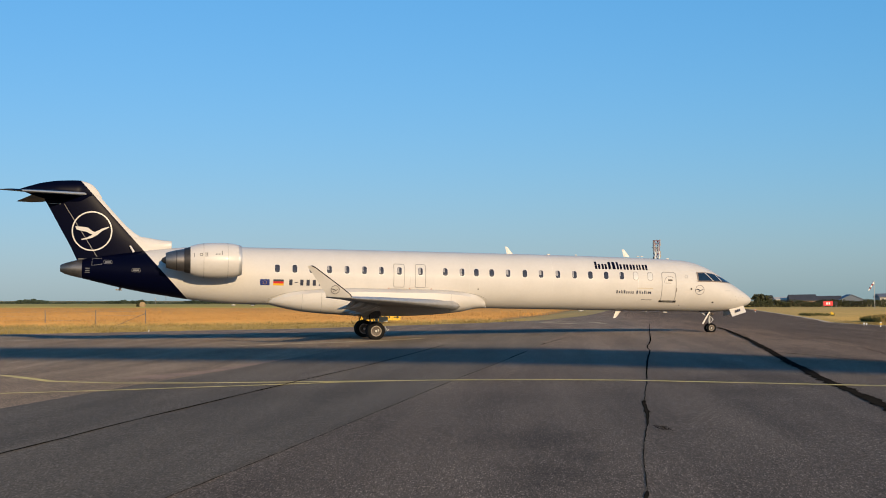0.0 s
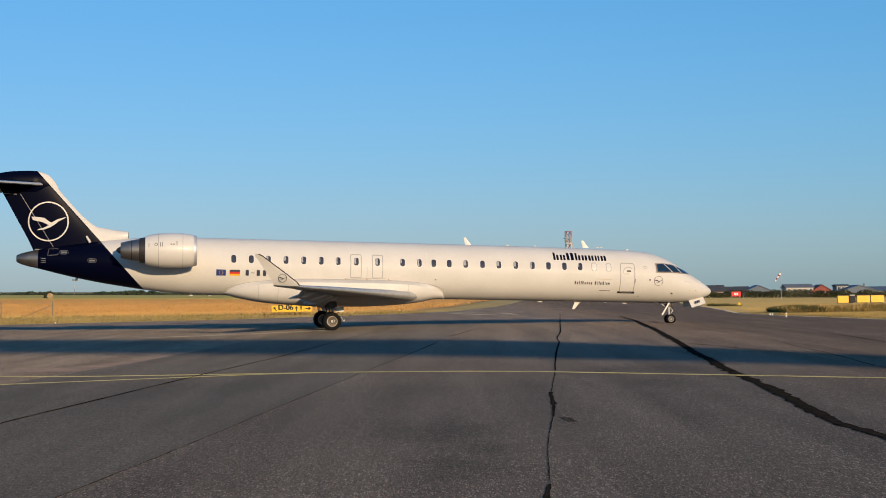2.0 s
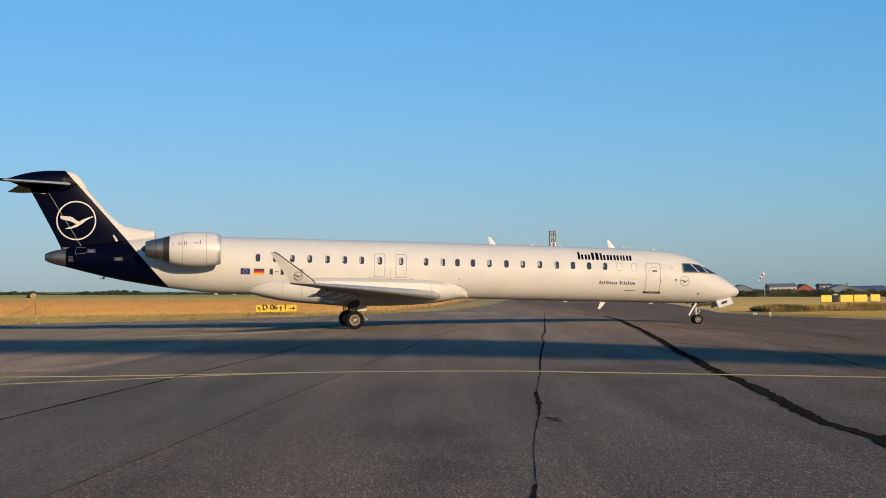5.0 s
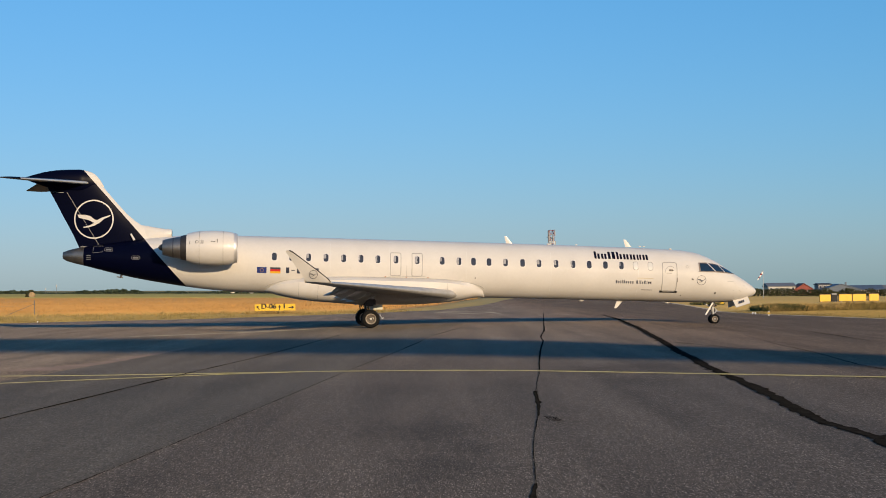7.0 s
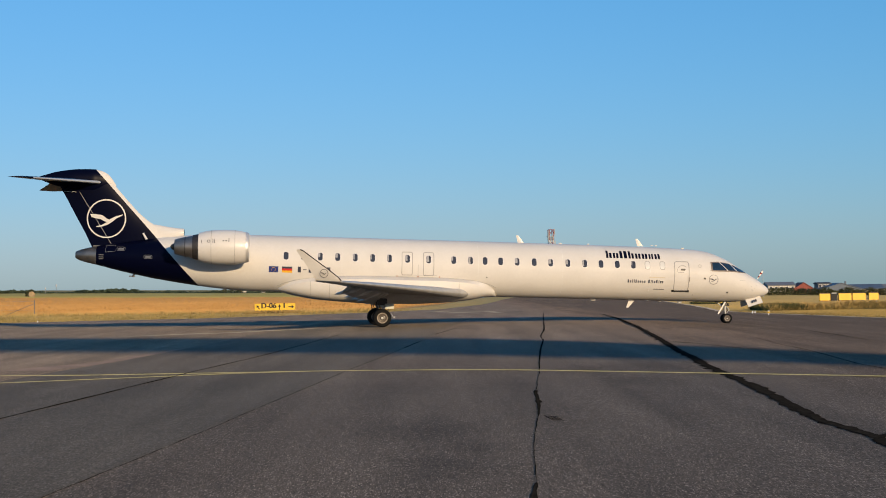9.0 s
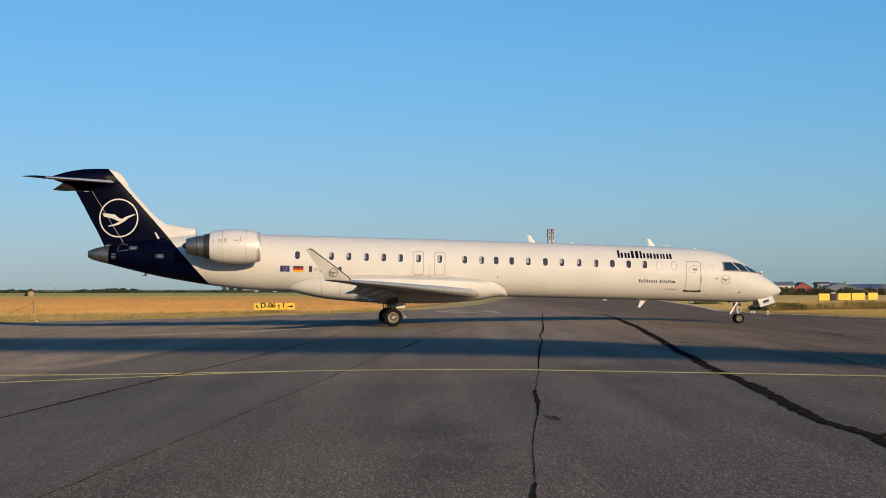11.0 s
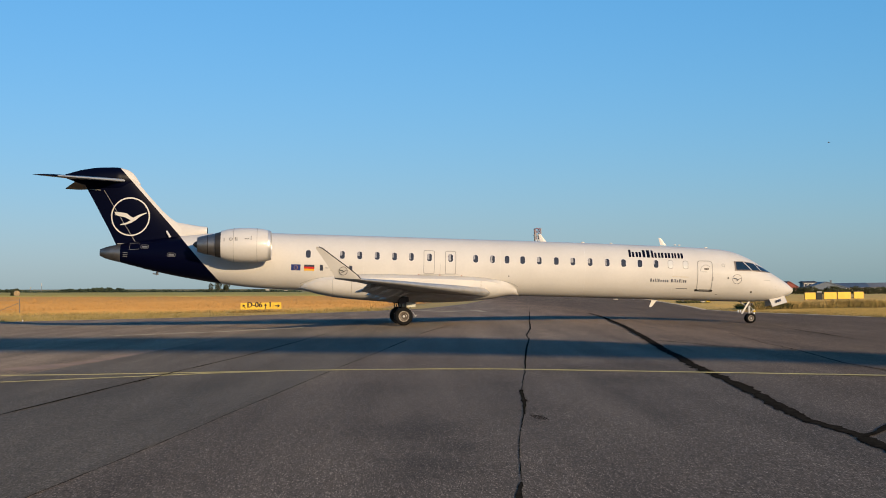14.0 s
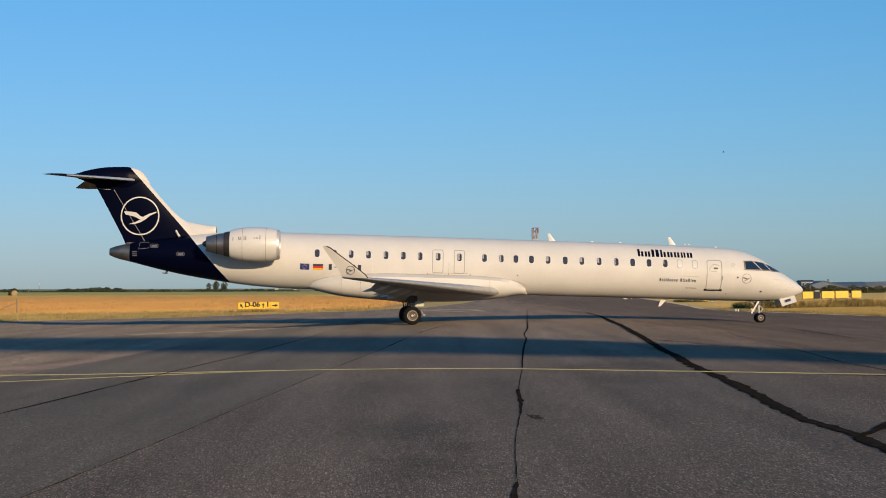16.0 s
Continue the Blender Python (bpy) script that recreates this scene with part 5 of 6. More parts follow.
# rubbed marks beside the crack
for k in range(5):
    ribbon("scuff_mark", [(1.40 + 0.034 * k, 20.2 - 0.03 * k), (1.46 + 0.034 * k, 19.5 - 0.03 * k)], [0.014, 0.012], WORN_TAR, "short dark rubbed mark", 0.007, 0.01, 0.1, "scuff", seed=20 + k)
# pale dry soil along the rim of the asphalt
ribbon("soil_rim", [(x, y) for y, x in RIGHT_EDGE[3:10]], [0.5] * 7, SOIL_PALE, "pale dry soil rim beside the asphalt", 0.012, 0.3, 1.0, "soil", seed=30)

# ================= grass, hedges, trees =================
def blades(name, sampler, n, tall, wide, mat, label, seed, cat="grass", lift=None):
    """Many thin grass blades in one mesh."""
    rng = np.random.default_rng(seed)
    verts, faces = [], []
    for i in range(n):
        x, y = sampler(rng)
        z = height(x, y) - 0.03 + (lift(x, y) if lift else 0.0)
        h = tall * (0.55 + 0.7 * rng.random())
        if -16.5 < x < -11.5 and 108 < y < 116:
            h *= 0.5                              # mown round the sign
        a = rng.random() * math.tau
        dx, dy = wide * math.cos(a), wide * math.sin(a)
        lx, ly = (rng.random(2) - 0.5) * h * 1.5
        k = len(verts)
        verts += [(x - dx, y - dy, z), (x + dx, y + dy, z), (x + lx * 0.4 + dx * 0.6, y + ly * 0.4 + dy * 0.6, z + h * 0.6), (x + lx, y + ly, z + h)]
        faces += [(k, k + 1, k + 2), (k, k + 2, k + 3)]
    me = bpy.data.meshes.new(name)
    me.from_pydata(verts, [], faces)
    me.materials.append(mat)
    return tagged(new(name, me), label, cat, "", "stuff")


def clumps(bm, x, y, z, w, d, h, n, rng, leaf):
    """Leafy mass: many small bent leaf clumps in an uneven mound."""
    for i in range(n):
        u, v = rng.uniform(-1, 1), rng.uniform(-1, 1)
        top = h * (1 - 0.55 * abs(u) ** 2.2) * (0.75 + 0.35 * noise.noise(Vector((x + u * w, y, 3.1)) * 0.35))
        p = Vector((x + u * w + rng.gauss(0, w * 0.04), y + v * d, z + top * rng.uniform(0.0, 1.0) ** 0.6))
        s = leaf * rng.uniform(0.6, 1.3)
        n1 = Vector((rng.gauss(0, 1), rng.gauss(0, 1), rng.gauss(0.6, 1))).normalized()
        t1 = n1.orthogonal().normalized()
        t2 = n1.cross(t1)
        ring = [bm.verts.new(p + (t1 * math.cos(a) + t2 * math.sin(a)) * s * rng.uniform(0.6, 1.1) + n1 * s * 0.25 * math.cos(2 * a)) for a in (0, 1.3, 2.5, 3.8, 5.1)]
        bm.faces.new(ring)


def hedge(x0, x1, y0, y1, h, d, leaf, n, seed, name="hedge", label="dark leafy hedge across the meadow", zoff=0.0):
    rng = random.Random(seed)
    bm = bmesh.new()
    k = max(3, int(abs(x1 - x0) / (h * 1.6)))
    for i in range(k):
        u = (i + 0.5) / k
        x, y = x0 + (x1 - x0) * u, y0 + (y1 - y0) * u
        hh = h * rng.uniform(0.75, 1.15)
        clumps(bm, x, y, height(x, y) + zoff, abs(x1 - x0) / k * 0.75, d, hh, n, rng, leaf)
    me = bpy.data.meshes.new(name)
    bm.to_mesh(me)
    bm.free()
    me.materials.append(LEAF_FAR if name == "far_trees" else LEAF_DARK)
    return tagged(new(name, me), label, "hedge", "", "stuff")


def tree(x, y, h, w, seed, label):
    rng = random.Random(seed)
    t = tagged(new("tree"), label, "tree", "far trees" if "slender" in label else "")
    t.location = (x, y, height(x, y))
    bm = bmesh.new()
    rod(bm, (0, 0, 0), (0.05 * h, 0, h * 0.5), w * 0.07, w * 0.04, 8)
    for k in range(4):
        a = k * 1.6
        rod(bm, (0.03 * h, 0, h * (0.3 + 0.05 * k)), (w * 0.5 * math.cos(a), w * 0.5 * math.sin(a), h * (0.55 + 0.07 * k)), w * 0.03, w * 0.012, 6)
    part("trunk", bm, BARK, t)
    bm = bmesh.new()
    for k in range(7):
        a, r = k * 2.4, w * 0.45 * rng.random()
        clumps(bm, r * math.cos(a), r * math.sin(a), h * (0.2 + 0.09 * k), w * 0.55, w * 0.5, h * 0.35, 45, rng, w * 0.13)
    part("crown", bm, LEAF_DARK, t)
    return t


# verge and field edge in front of the barley
def left_verge(r):
    y = 88 + 36 * r.random() ** 1.3
    return edge_at(LEFT_EDGE, y) + 0.2 - (edge_at(LEFT_EDGE, y) + 75) * r.random() ** 1.2, y


blades("verge_grass", left_verge, 26000, 0.22, 0.02, BLADE_GREEN, "short green verge grass", 5)
blades("verge_straw", lambda r: (-16.4 + 5.0 * r.random(), 116.0 + 1.2 * r.random()), 900, 0.32, 0.018, BLADE_DRY, "straw-coloured grass round the sign", 31)
blades("verge_straw", lambda r: (lambda y: (edge_at(LEFT_EDGE, y) - 3 - 72 * r.random(), y))(117 + 9 * r.random()), 15000, 0.30, 0.02, BLADE_DRY, "tall straw-coloured grass at the field edge", 6)
blades("barley", lambda r: (lambda y: (edge_at(LEFT_EDGE, y) - 5 - 105 * r.random(), y))(125 + 50 * r.random() ** 1.5), 30000, 0.40, 0.016, BLADE_GOLD, "ripe golden barley stalks", 7, "barley")
blades("barley", lambda r: (lambda y: (edge_at(LEFT_EDGE, y) - 6 - (60 + 0.5 * y) * r.random(), y))(172 + 110 * r.random()), 16000, 0.42, 0.035, BLADE_GOLD, "ripe golden barley further off", 17, "barley")
blades("meadow_grass", lambda r: (lambda y: (edge_at(RIGHT_EDGE, y) + 0.3 + (40 + 0.25 * y) * r.random(), y))(121 + 200 * r.random() ** 1.5), 12000, 0.12, 0.03, BLADE_DRY, "dry meadow grass", 8)


def front_strip(r):
    y = 84 + 29 * r.random()
    return edge_at(RIGHT_EDGE, y) + 0.2 + 60 * r.random() ** 1.4, y


growth("lawn", 84.5, 119, 0.5, 1.01, lambda y: edge_at(RIGHT_EDGE, y) + 0.25, lambda y: 92 + 0.2 * y, 70, 0.06, 0.02, LAWN, "short olive-green lawn beside the asphalt", "lawn", 6)
blades("verge_grass", front_strip, 22000, 0.13, 0.02, BLADE_OLIVE, "short olive-green verge grass", 18)
blades("verge_straw", front_strip, 7000, 0.16, 0.018, BLADE_DRY, "dry straw among the verge grass", 19)


def bank_rise(x, y):
    """Height of the low earth bank in the meadow."""
    return 0.30 * ease(24.5, 27.0, x) * ease(110.5, 113.5, y) * (1 - ease(115, 119.5, y)) * (0.85 + 0.3 * noise.noise(Vector((x * 0.25, y * 0.3, 2))))


sheet("grass_bank", [[(x, y) for x in span(23.0, 95, 110)] for y in span(110, 120, 16)], VERGE, "low grassy earth bank in the meadow", lambda x, y: 0.0 + bank_rise(x, y), "bank")


def mound(r):
    x = 25.6 + 63 * r.random() ** 1.25
    return x, 111.2 + 6.5 * r.random()


def tuft_spots(count, seed):
    rng = np.random.default_rng(seed)
    spots = [(26.0 + 63 * rng.random() ** 1.25, 111.5 + 5.5 * rng.random()) for k in range(count)]

    def pick(r):
        x, y = spots[int(r.random() * count) % count]
        return x + 0.35 * r.normal(), y + 0.3 * r.normal()
    return pick


blades("tall_grass", mound, 20000, 0.30, 0.014, BLADE_OLIVE, "rough olive grass on the bank", 9, lift=bank_rise)
blades("tall_grass", mound, 20000, 0.33, 0.013, BLADE_BROWN, "tall brownish grass on the bank", 10, lift=bank_rise)
blades("grass_tufts", tuft_spots(110, 3), 12000, 0.44, 0.012, BLADE_DRY, "tall straw-coloured tufts on the bank", 21, lift=bank_rise)
blades("dark_sedge", lambda r: (25.3 + 3.4 * r.random(), 111.4 + 5.5 * r.random()), 6000, 0.38, 0.014, BLADE_DARK, "dark green sedge at the end of the bank", 22, lift=bank_rise)
blades("dark_sedge", lambda r: (29.6 + 2.6 * r.random() ** 1.5, 162 + 8 * r.random()), 1500, 0.3, 0.02, BLADE_DARK, "dark green sedge in the meadow", 23)
blades("dark_sedge", lambda r: (46 + 26 * r.random(), 112 + 3 * r.random()), 3000, 0.34, 0.014, BLADE_DARK, "dark green sedge on the bank", 24, lift=bank_rise)


def leaf_row(x0, x1, y0, y1, tall, leaf, step, count, seed, label):
    """A dense clipped hedge: one uneven leafy band."""
    rng = random.Random(seed)
    bm = bmesh.new()
    n = int((x1 - x0) / step)
    for k in range(n):
        x, y = x0 + (x1 - x0) * k / n, y0 + (y1 - y0) * k / n
        h = tall * (0.95 + 0.22 * noise.noise(Vector((x * 0.11, seed, 0))) + 0.12 * noise.noise(Vector((x * 0.6, seed, 3))))
        clumps(bm, x, y, height(x, y) - 0.1, step * 1.3, 1.6, h, count, rng, leaf)
    me = bpy.data.meshes.new("hedge")
    bm.to_mesh(me)
    bm.free()
    me.materials.append(LEAF_DARK)
    return tagged(new("hedge", me), label, "hedge", "", "stuff")


leaf_row(40, 250, 348, 372, 2.75, 0.17, 1.1, 210, 11, "long dark leafy hedge across the meadow")


def wooded_rise(x0, x1, y, rises, seed):
    """Low far dunes grown with dark shrubs: an uneven leafy band with a few broad rises (middle, half width, height)."""
    rng = random.Random(seed)
    bm = bmesh.new()
    x = x0
    while x < x1:
        top = 0.95 + 0.5 * noise.noise(Vector((x * 0.06, seed, 0)))
        for mid, half, h in rises:
            top = max(top, 1.12 * h * math.exp(-((x - mid) / half) ** 4) * (0.85 + 0.25 * noise.noise(Vector((x * 0.3, seed, 4)))))
        if top > 0.3:
            clumps(bm, x, y + rng.uniform(-3, 3), height(x, y) - 0.2, 1.6, 3.0, top + 0.3, 80 + int(60 * top), rng, 0.45)
        x += 1.5
    me = bpy.data.meshes.new("far_shrubs")
    bm.to_mesh(me)
    bm.free()
    me.materials.append(LEAF_FAR)
    return tagged(new("far_shrubs", me), "dark blue-green shrubs on low far dunes", "shrubs", "", "stuff")


wooded_rise(-420, -60, 660, ((-330, 30, 1.6), (-280, 14, 2.0), (-247, 9, 2.9), (-222, 8, 1.2), (-200, 16, 1.9), (-166, 7, 2.2), (-151, 10, 2.9), (-136, 8, 1.1), (-126, 8, 1.5), (-104, 9, 1.4), (-80, 9, 1.6)), 12)
wooded_rise(-60, 30, 780, ((-30, 20, 1.2), (10, 15, 1.1)), 13)
for k in range(5):
    tree(-93.0 + 1.75 * k, 600 + 6 * (k % 2), 4.0 + 0.4 * ((k * 7) % 3), 1.45, 40 + k, "slender dark far tree")
tree(62.5, 420, 3.4, 3.6, 51, "rounded dark tree beside the hedge")


# ================= things on the land =================
def fence():
    posts = [(-48.6, 121.5), (-44.0, 120.8), (-39.2, 120.0), (-34.5, 119.0)]
    f = tagged(new("fence"), "weathered post and wire fence along the field", "fence")
    for x, y in posts:
        bm = rod(bmesh.new(), (x, y, height(x, y)), (x, y, height(x, y) + 1.4), 0.042, 0.038, 8)
        part("post", bm, POST_WOOD, f)
    for h in (0.5, 0.9, 1.25):
        bm = bmesh.new()
        for (a, b), (c, d) in zip(posts, posts[1:]):
            rod(bm, (a, b, height(a, b) + h), (c, d, height(c, d) + h), 0.006, n=5)
        part("wire", bm, WIRE, f)
    bm = rod(bmesh.new(), (-34.5, 119, 1.2), (-37.4, 119.5, 0.1), 0.022, 0.022, 6)
    part("brace", bm, POST_WOOD, f)


fence()


def bale():
    bm = lathe(bmesh.new(), [(-0.62, 0.0), (-0.62, 0.65), (-0.56, 0.73), (0, 0.75), (0.56, 0.73), (0.62, 0.65), (0.62, 0.0)], 24, "y")
    o = part("hay_bale", bm, STRAW, None, "round straw bale standing in the field", pose(-99.2, 340, height(-99.2, 340) + 0.72, 0, 0, 20))
    tagged(o, category="bale")


bale()
hedge(-104.0, -102.4, 352, 352.3, 2.0, 0.7, 0.2, 220, 60, "bush", "dark bush behind a straw bale")


def letter(bm_parent, text, size, x, y, z, mat, name="lettering"):
    c = bpy.data.curves.new(name, "FONT")
    c.body, c.size, c.extrude, c.offset = text, size, 0.01, 0.0
    c.align_x, c.align_y = "LEFT", "BOTTOM"
    tmp = new(name, c)
    me = bpy.data.meshes.new_from_object(tmp.evaluated_get(bpy.context.evaluated_depsgraph_get()))
    bpy.data.objects.remove(tmp)
    # bold strokes: the outline three times, side by side
    bm = bmesh.new()
    for k in (-1, 0, 1):
        was = set(bm.verts)
        bm.from_mesh(me)
        bmesh.ops.translate(bm, verts=[v for v in bm.verts if v not in was], vec=(0.042 * size * k, 0.015 * size * k, 0.002 * k))
    bm.to_mesh(me)
    bm.free()
    me.materials.clear()
    me.materials.append(mat)
    o = new(name, me)
    o.parent = bm_parent
    o.matrix_basis = pose(x, y, z, 90, 0, 0)
    return o


def arrow(parent, x, z, angle, size):
    """A black arrow on a sign's face."""
    bm = bmesh.new()
    box(bm, -size * 0.5, size * 0.3, -0.008, 0, -size * 0.09, size * 0.09)
    vs = [bm.verts.new(p) for p in ((size * 0.5, -0.006, 0), (size * 0.05, -0.006, size * 0.32), (size * 0.05, -0.006, -size * 0.32))]
    bm.faces.new(vs)
    part("arrow", bm, SIGN_BLACK, parent, at=pose(x, -0.085, z, 0, -angle, 0), smooth=False)


def taxi_sign():
    s = tagged(new("taxiway_sign"), "yellow taxiway direction sign with black lettering on the verge", "sign")
    s.matrix_basis = pose(-15.75, 117.5, height(-14, 117.5), 0, 0, 3) @ Matrix.Diagonal((0.9, 0.9, 0.9, 1))
    w, h, z0 = 3.75, 0.64, 0.27
    part("panel", box(bmesh.new(), 0, w, -0.08, 0.08, z0, z0 + h, 0.015), SIGN_YELLOW, s, "yellow panel", smooth=False)
    bm = bmesh.new()
    box(bm, 2.98, 3.0, -0.086, -0.08, z0, z0 + h)
    part("divider", bm, SIGN_BLACK, s, smooth=False)
    for x in (0.3, 1.85, 3.4):
        part("leg", rod(bmesh.new(), (x, 0, -0.1), (x, 0, z0 + 0.02), 0.035), MAST_GREY, s)
    arrow(s, 0.32, z0 + 0.32, 125, 0.46)
    letter(s, "D-06", 0.68, 0.60, -0.081, z0 + 0.085, SIGN_BLACK)
    arrow(s, 2.30, z0 + 0.32, 90, 0.48)
    letter(s, "I", 0.68, 2.64, -0.081, z0 + 0.085, SIGN_BLACK)
    arrow(s, 3.38, z0 + 0.32, 0, 0.52)


taxi_sign()


def block_sign():
    """A row of yellow sign panels; a black panel stands in for the dark opening."""
    s = tagged(new("yellow_sign"), "long yellow panel sign in the meadow, its dark opening a black panel", "sign")
    s.matrix_basis = pose(50.6, 190.2, height(54, 190), 0, 0, -2)
    # the black one fills an opening, its inner shade put into the colour
    for x, w, mat in ((0.0, 1.45, SIGN_YELLOW), (1.53, 0.83, SIGN_BLACK), (2.58, 1.68, SIGN_YELLOW), (4.42, 1.74, SIGN_YELLOW), (6.60, 1.28, SIGN_YELLOW)):
        o = part("panel", box(bmesh.new(), x, x + w, -0.1, 0.1, 0.20, 1.12, 0.02), mat, s, smooth=False)
        part("edge_trim", box(bmesh.new(), x - 0.03, x + w + 0.03, 0.1, 0.14, 0.14, 1.18, 0.01), SIGN_BRONZE, o, smooth=False)
        for u in (0.25, w - 0.25):
            part("leg", rod(bmesh.new(), (x + u, 0, -0.1), (x + u, 0, 0.22), 0.05), MAST_GREY, s)
    part("post_cap", box(bmesh.new(), 1.62, 2.28, -0.12, 0.12, 1.12, 1.26, 0.03), MAST_GREY, s, smooth=False)
    part("rail", box(bmesh.new(), 0, 7.88, 0.14, 0.20, 0.30, 0.42, 0.01), SIGN_BRONZE, s, smooth=False)


block_sign()


def red_sign():
    s = tagged(new("red_sign"), "red runway sign with pale bars and a black disc", "sign")
    s.matrix_basis = pose(62.2, 325, height(62, 325), 0, 0, -4)
    part("panel", box(bmesh.new(), 0, 2.1, -0.1, 0.1, 0.45, 1.55, 0.02), SIGN_RED, s, smooth=False)
    bm = bmesh.new()
    for x in (0.62, 1.12):
        box(bm, x, x + 0.32, -0.115, -0.1, 0.75, 1.25)
    part("number_bars", bm, SIGN_WHITE, s, smooth=False)
    bm = lathe(bmesh.new(), [(-0.1, 0), (-0.1, 0.48), (0.1, 0.48), (0.1, 0)], 20, "y")
    bmesh.ops.translate(bm, verts=bm.verts, vec=(2.75, 0, 1.0))
    part("disc", bm, SIGN_BLACK, s)
    for x in (0.3, 1.8, 2.75):
        part("leg", rod(bmesh.new(), (x, 0, -0.1), (x, 0, 0.6), 0.05), MAST_GREY, s)


red_sign()


def windsock():
    s = tagged(new("windsock"), "red and white windsock drooping from a thin grey pole", "windsock")
    s.matrix_basis = pose(64.3, 284, height(64.3, 284)) @ Matrix.Diagonal((0.85, 0.85, 0.92, 1))
    part("pole", rod(bmesh.new(), (0, 0, 0), (0, 0, 6.15), 0.08, 0.05), MAST_GREY, s)
    for k in range(5):
        a, b = k / 5, (k + 1) / 5
        p = lambda u: (-0.1 - 1.25 * u, 0, 5.75 - 1.75 * u)
        part("sock_ring", rod(bmesh.new(), p(a), p(b), 0.27 - 0.15 * a, 0.27 - 0.15 * b, 14), MAST_RED if k % 2 else SIGN_WHITE, s)
    part("hoop", lathe(bmesh.new(), [(-0.02, 0.27), (0.02, 0.27), (0.02, 0.30), (-0.02, 0.30)], 16, "x", ring=True), MAST_GREY, s, at=pose(-0.1, 0, 5.75, 0, -35, 0))


windsock()


def lattice_mast():
    s = tagged(new("lattice_mast"), "red and white lattice aerial mast with dish aerials", "mast")
    s.matrix_basis = pose(30.7, 400, height(30.7, 400), 0, 0, 20)
    H, w = 18.6, 0.62
    for cx, cy in ((-w, -w), (w, -w), (w, w), (-w, w)):
        for k in range(6):
            part("leg", rod(bmesh.new(), (cx, cy, H * k / 6), (cx, cy, H * (k + 1) / 6), 0.10, n=6), SIGN_WHITE if k % 2 == 0 else MAST_RED, s)
    n = 15
    for k in range(n):
        z0, z1 = H * k / n, H * (k + 1) / n
        bm = bmesh.new()
        for (ax, ay), (bx, by) in (((-w, -w), (w, -w)), ((w, -w), (w, w)), ((w, w), (-w, w)), ((-w, w), (-w, -w))):
            rod(bm, (ax, ay, z0), (bx, by, z1), 0.055, n=5)
            rod(bm, (ax, ay, z1), (bx, by, z1), 0.055, n=5)
        part("bracing", bm, MAST_RED if (k // 2) % 2 else MAST_GREY, s)
    for z, x in ((17.9, 0.9), (17.4, -0.95), (16.0, -1.0), (15.9, 0.35), (15.2, -0.35), (14.6, 0.95), (13.2, -0.9)):
        bm = bmesh.new()
        rod(bm, (x, -0.7, z - 0.9), (x, -0.7, z + 0.9), 0.16, n=8)
        rod(bm, (x * 0.7, -0.6, z), (x, -0.7, z), 0.05, n=6)
        part("panel_aerial", bm, MAST_GREY, s)
    for z in (16.6, 13.6):
        part("platform", box(bmesh.new(), -0.95, 0.95, -0.95, 0.95, z, z + 0.1), MAST_GREY, s, smooth=False)
    part("tip", rod(bmesh.new(), (0, 0, H), (0, 0, H + 0.5), 0.05, 0.03, 6), MAST_GREY, s)


lattice_mast()


def house(x, y, w, d, eaves, ridge, wall, roof, label, base=0.0, windows=0, chimney=False, gable=False, turn=0.0):
    """A simple house with gabled roof, eaves, windows and chimney; gable turns its gable end to the apron."""
    s = tagged(new("house"), label, "house", "houses behind the hedge")
    s.matrix_basis = pose(x, y, height(x, y) + base - 1.0, 0, 0, turn)
    part("wall", box(bmesh.new(), -w / 2, w / 2, -d / 2, d / 2, -0.5, eaves), wall, s, smooth=False)
    e = 0.4
    if gable:
        bm = loft([[Vector((u, yy, z)) for u, z in ((-w / 2 - e, eaves - 0.2), (-w / 2 - e, eaves), (0, ridge), (w / 2 + e, eaves), (w / 2 + e, eaves - 0.2), (0, ridge - 0.25))] for yy in (-d / 2 - e, d / 2 + e)])
        part("gable", loft([[Vector((u, yy, z)) for u, z in ((-w / 2, eaves - 0.01), (w / 2, eaves - 0.01), (0, ridge - 0.2))] for yy in (-d / 2, -d / 2 + 0.2)]), wall, s, smooth=False)
    else:
        bm = loft([[Vector((xx, v, z)) for v, z in ((-d / 2 - e, eaves - 0.2), (-d / 2 - e, eaves), (0, ridge), (d / 2 + e, eaves), (d / 2 + e, eaves - 0.2))] for xx in (-w / 2 - e, w / 2 + e)])
    part("roof", bm, roof, s, smooth=False)
    for k in range(windows):
        u = -w / 2 + w * (k + 0.5) / windows
        o = part("window", box(bmesh.new(), u - 0.55, u + 0.55, -d / 2 - 0.06, -d / 2, eaves - 1.75, eaves - 0.45), SIGN_WHITE, s, smooth=False)
        part("pane", box(bmesh.new(), u - 0.46, u + 0.46, -d / 2 - 0.075, -d / 2 - 0.05, eaves - 1.66, eaves - 0.54), HOUSE_GLASS, o, smooth=False)
    if chimney:
        part("chimney", box(bmesh.new(), w * 0.2, w * 0.2 + 0.6, -0.3, 0.3, ridge - 0.8, ridge + 0.55), wall, s, smooth=False)
    return s


house(97.2, 550, 9.6, 8, 2.6, 4.9, BRICK_BROWN, ROOF_DARK, "low brown brick house with a dark roof", 0.0, 5)
house(107.5, 552, 9.0, 8, 2.2, 4.4, WALL_PALE, ROOF_DARK, "low house with a dark roof", 0.0, 3)
house(115, 550, 12.2, 9, 2.2, 4.9, ROOF_BLUE, ROOF_BLUE, "low blue-grey gabled house", 0.0, 3, gable=True)
house(130.7, 550, 10.4, 9, 4.0, 5.3, WALL_PALE, ROOF_GREY, "pale house with a grey roof and a row of windows", 0.0, 5)
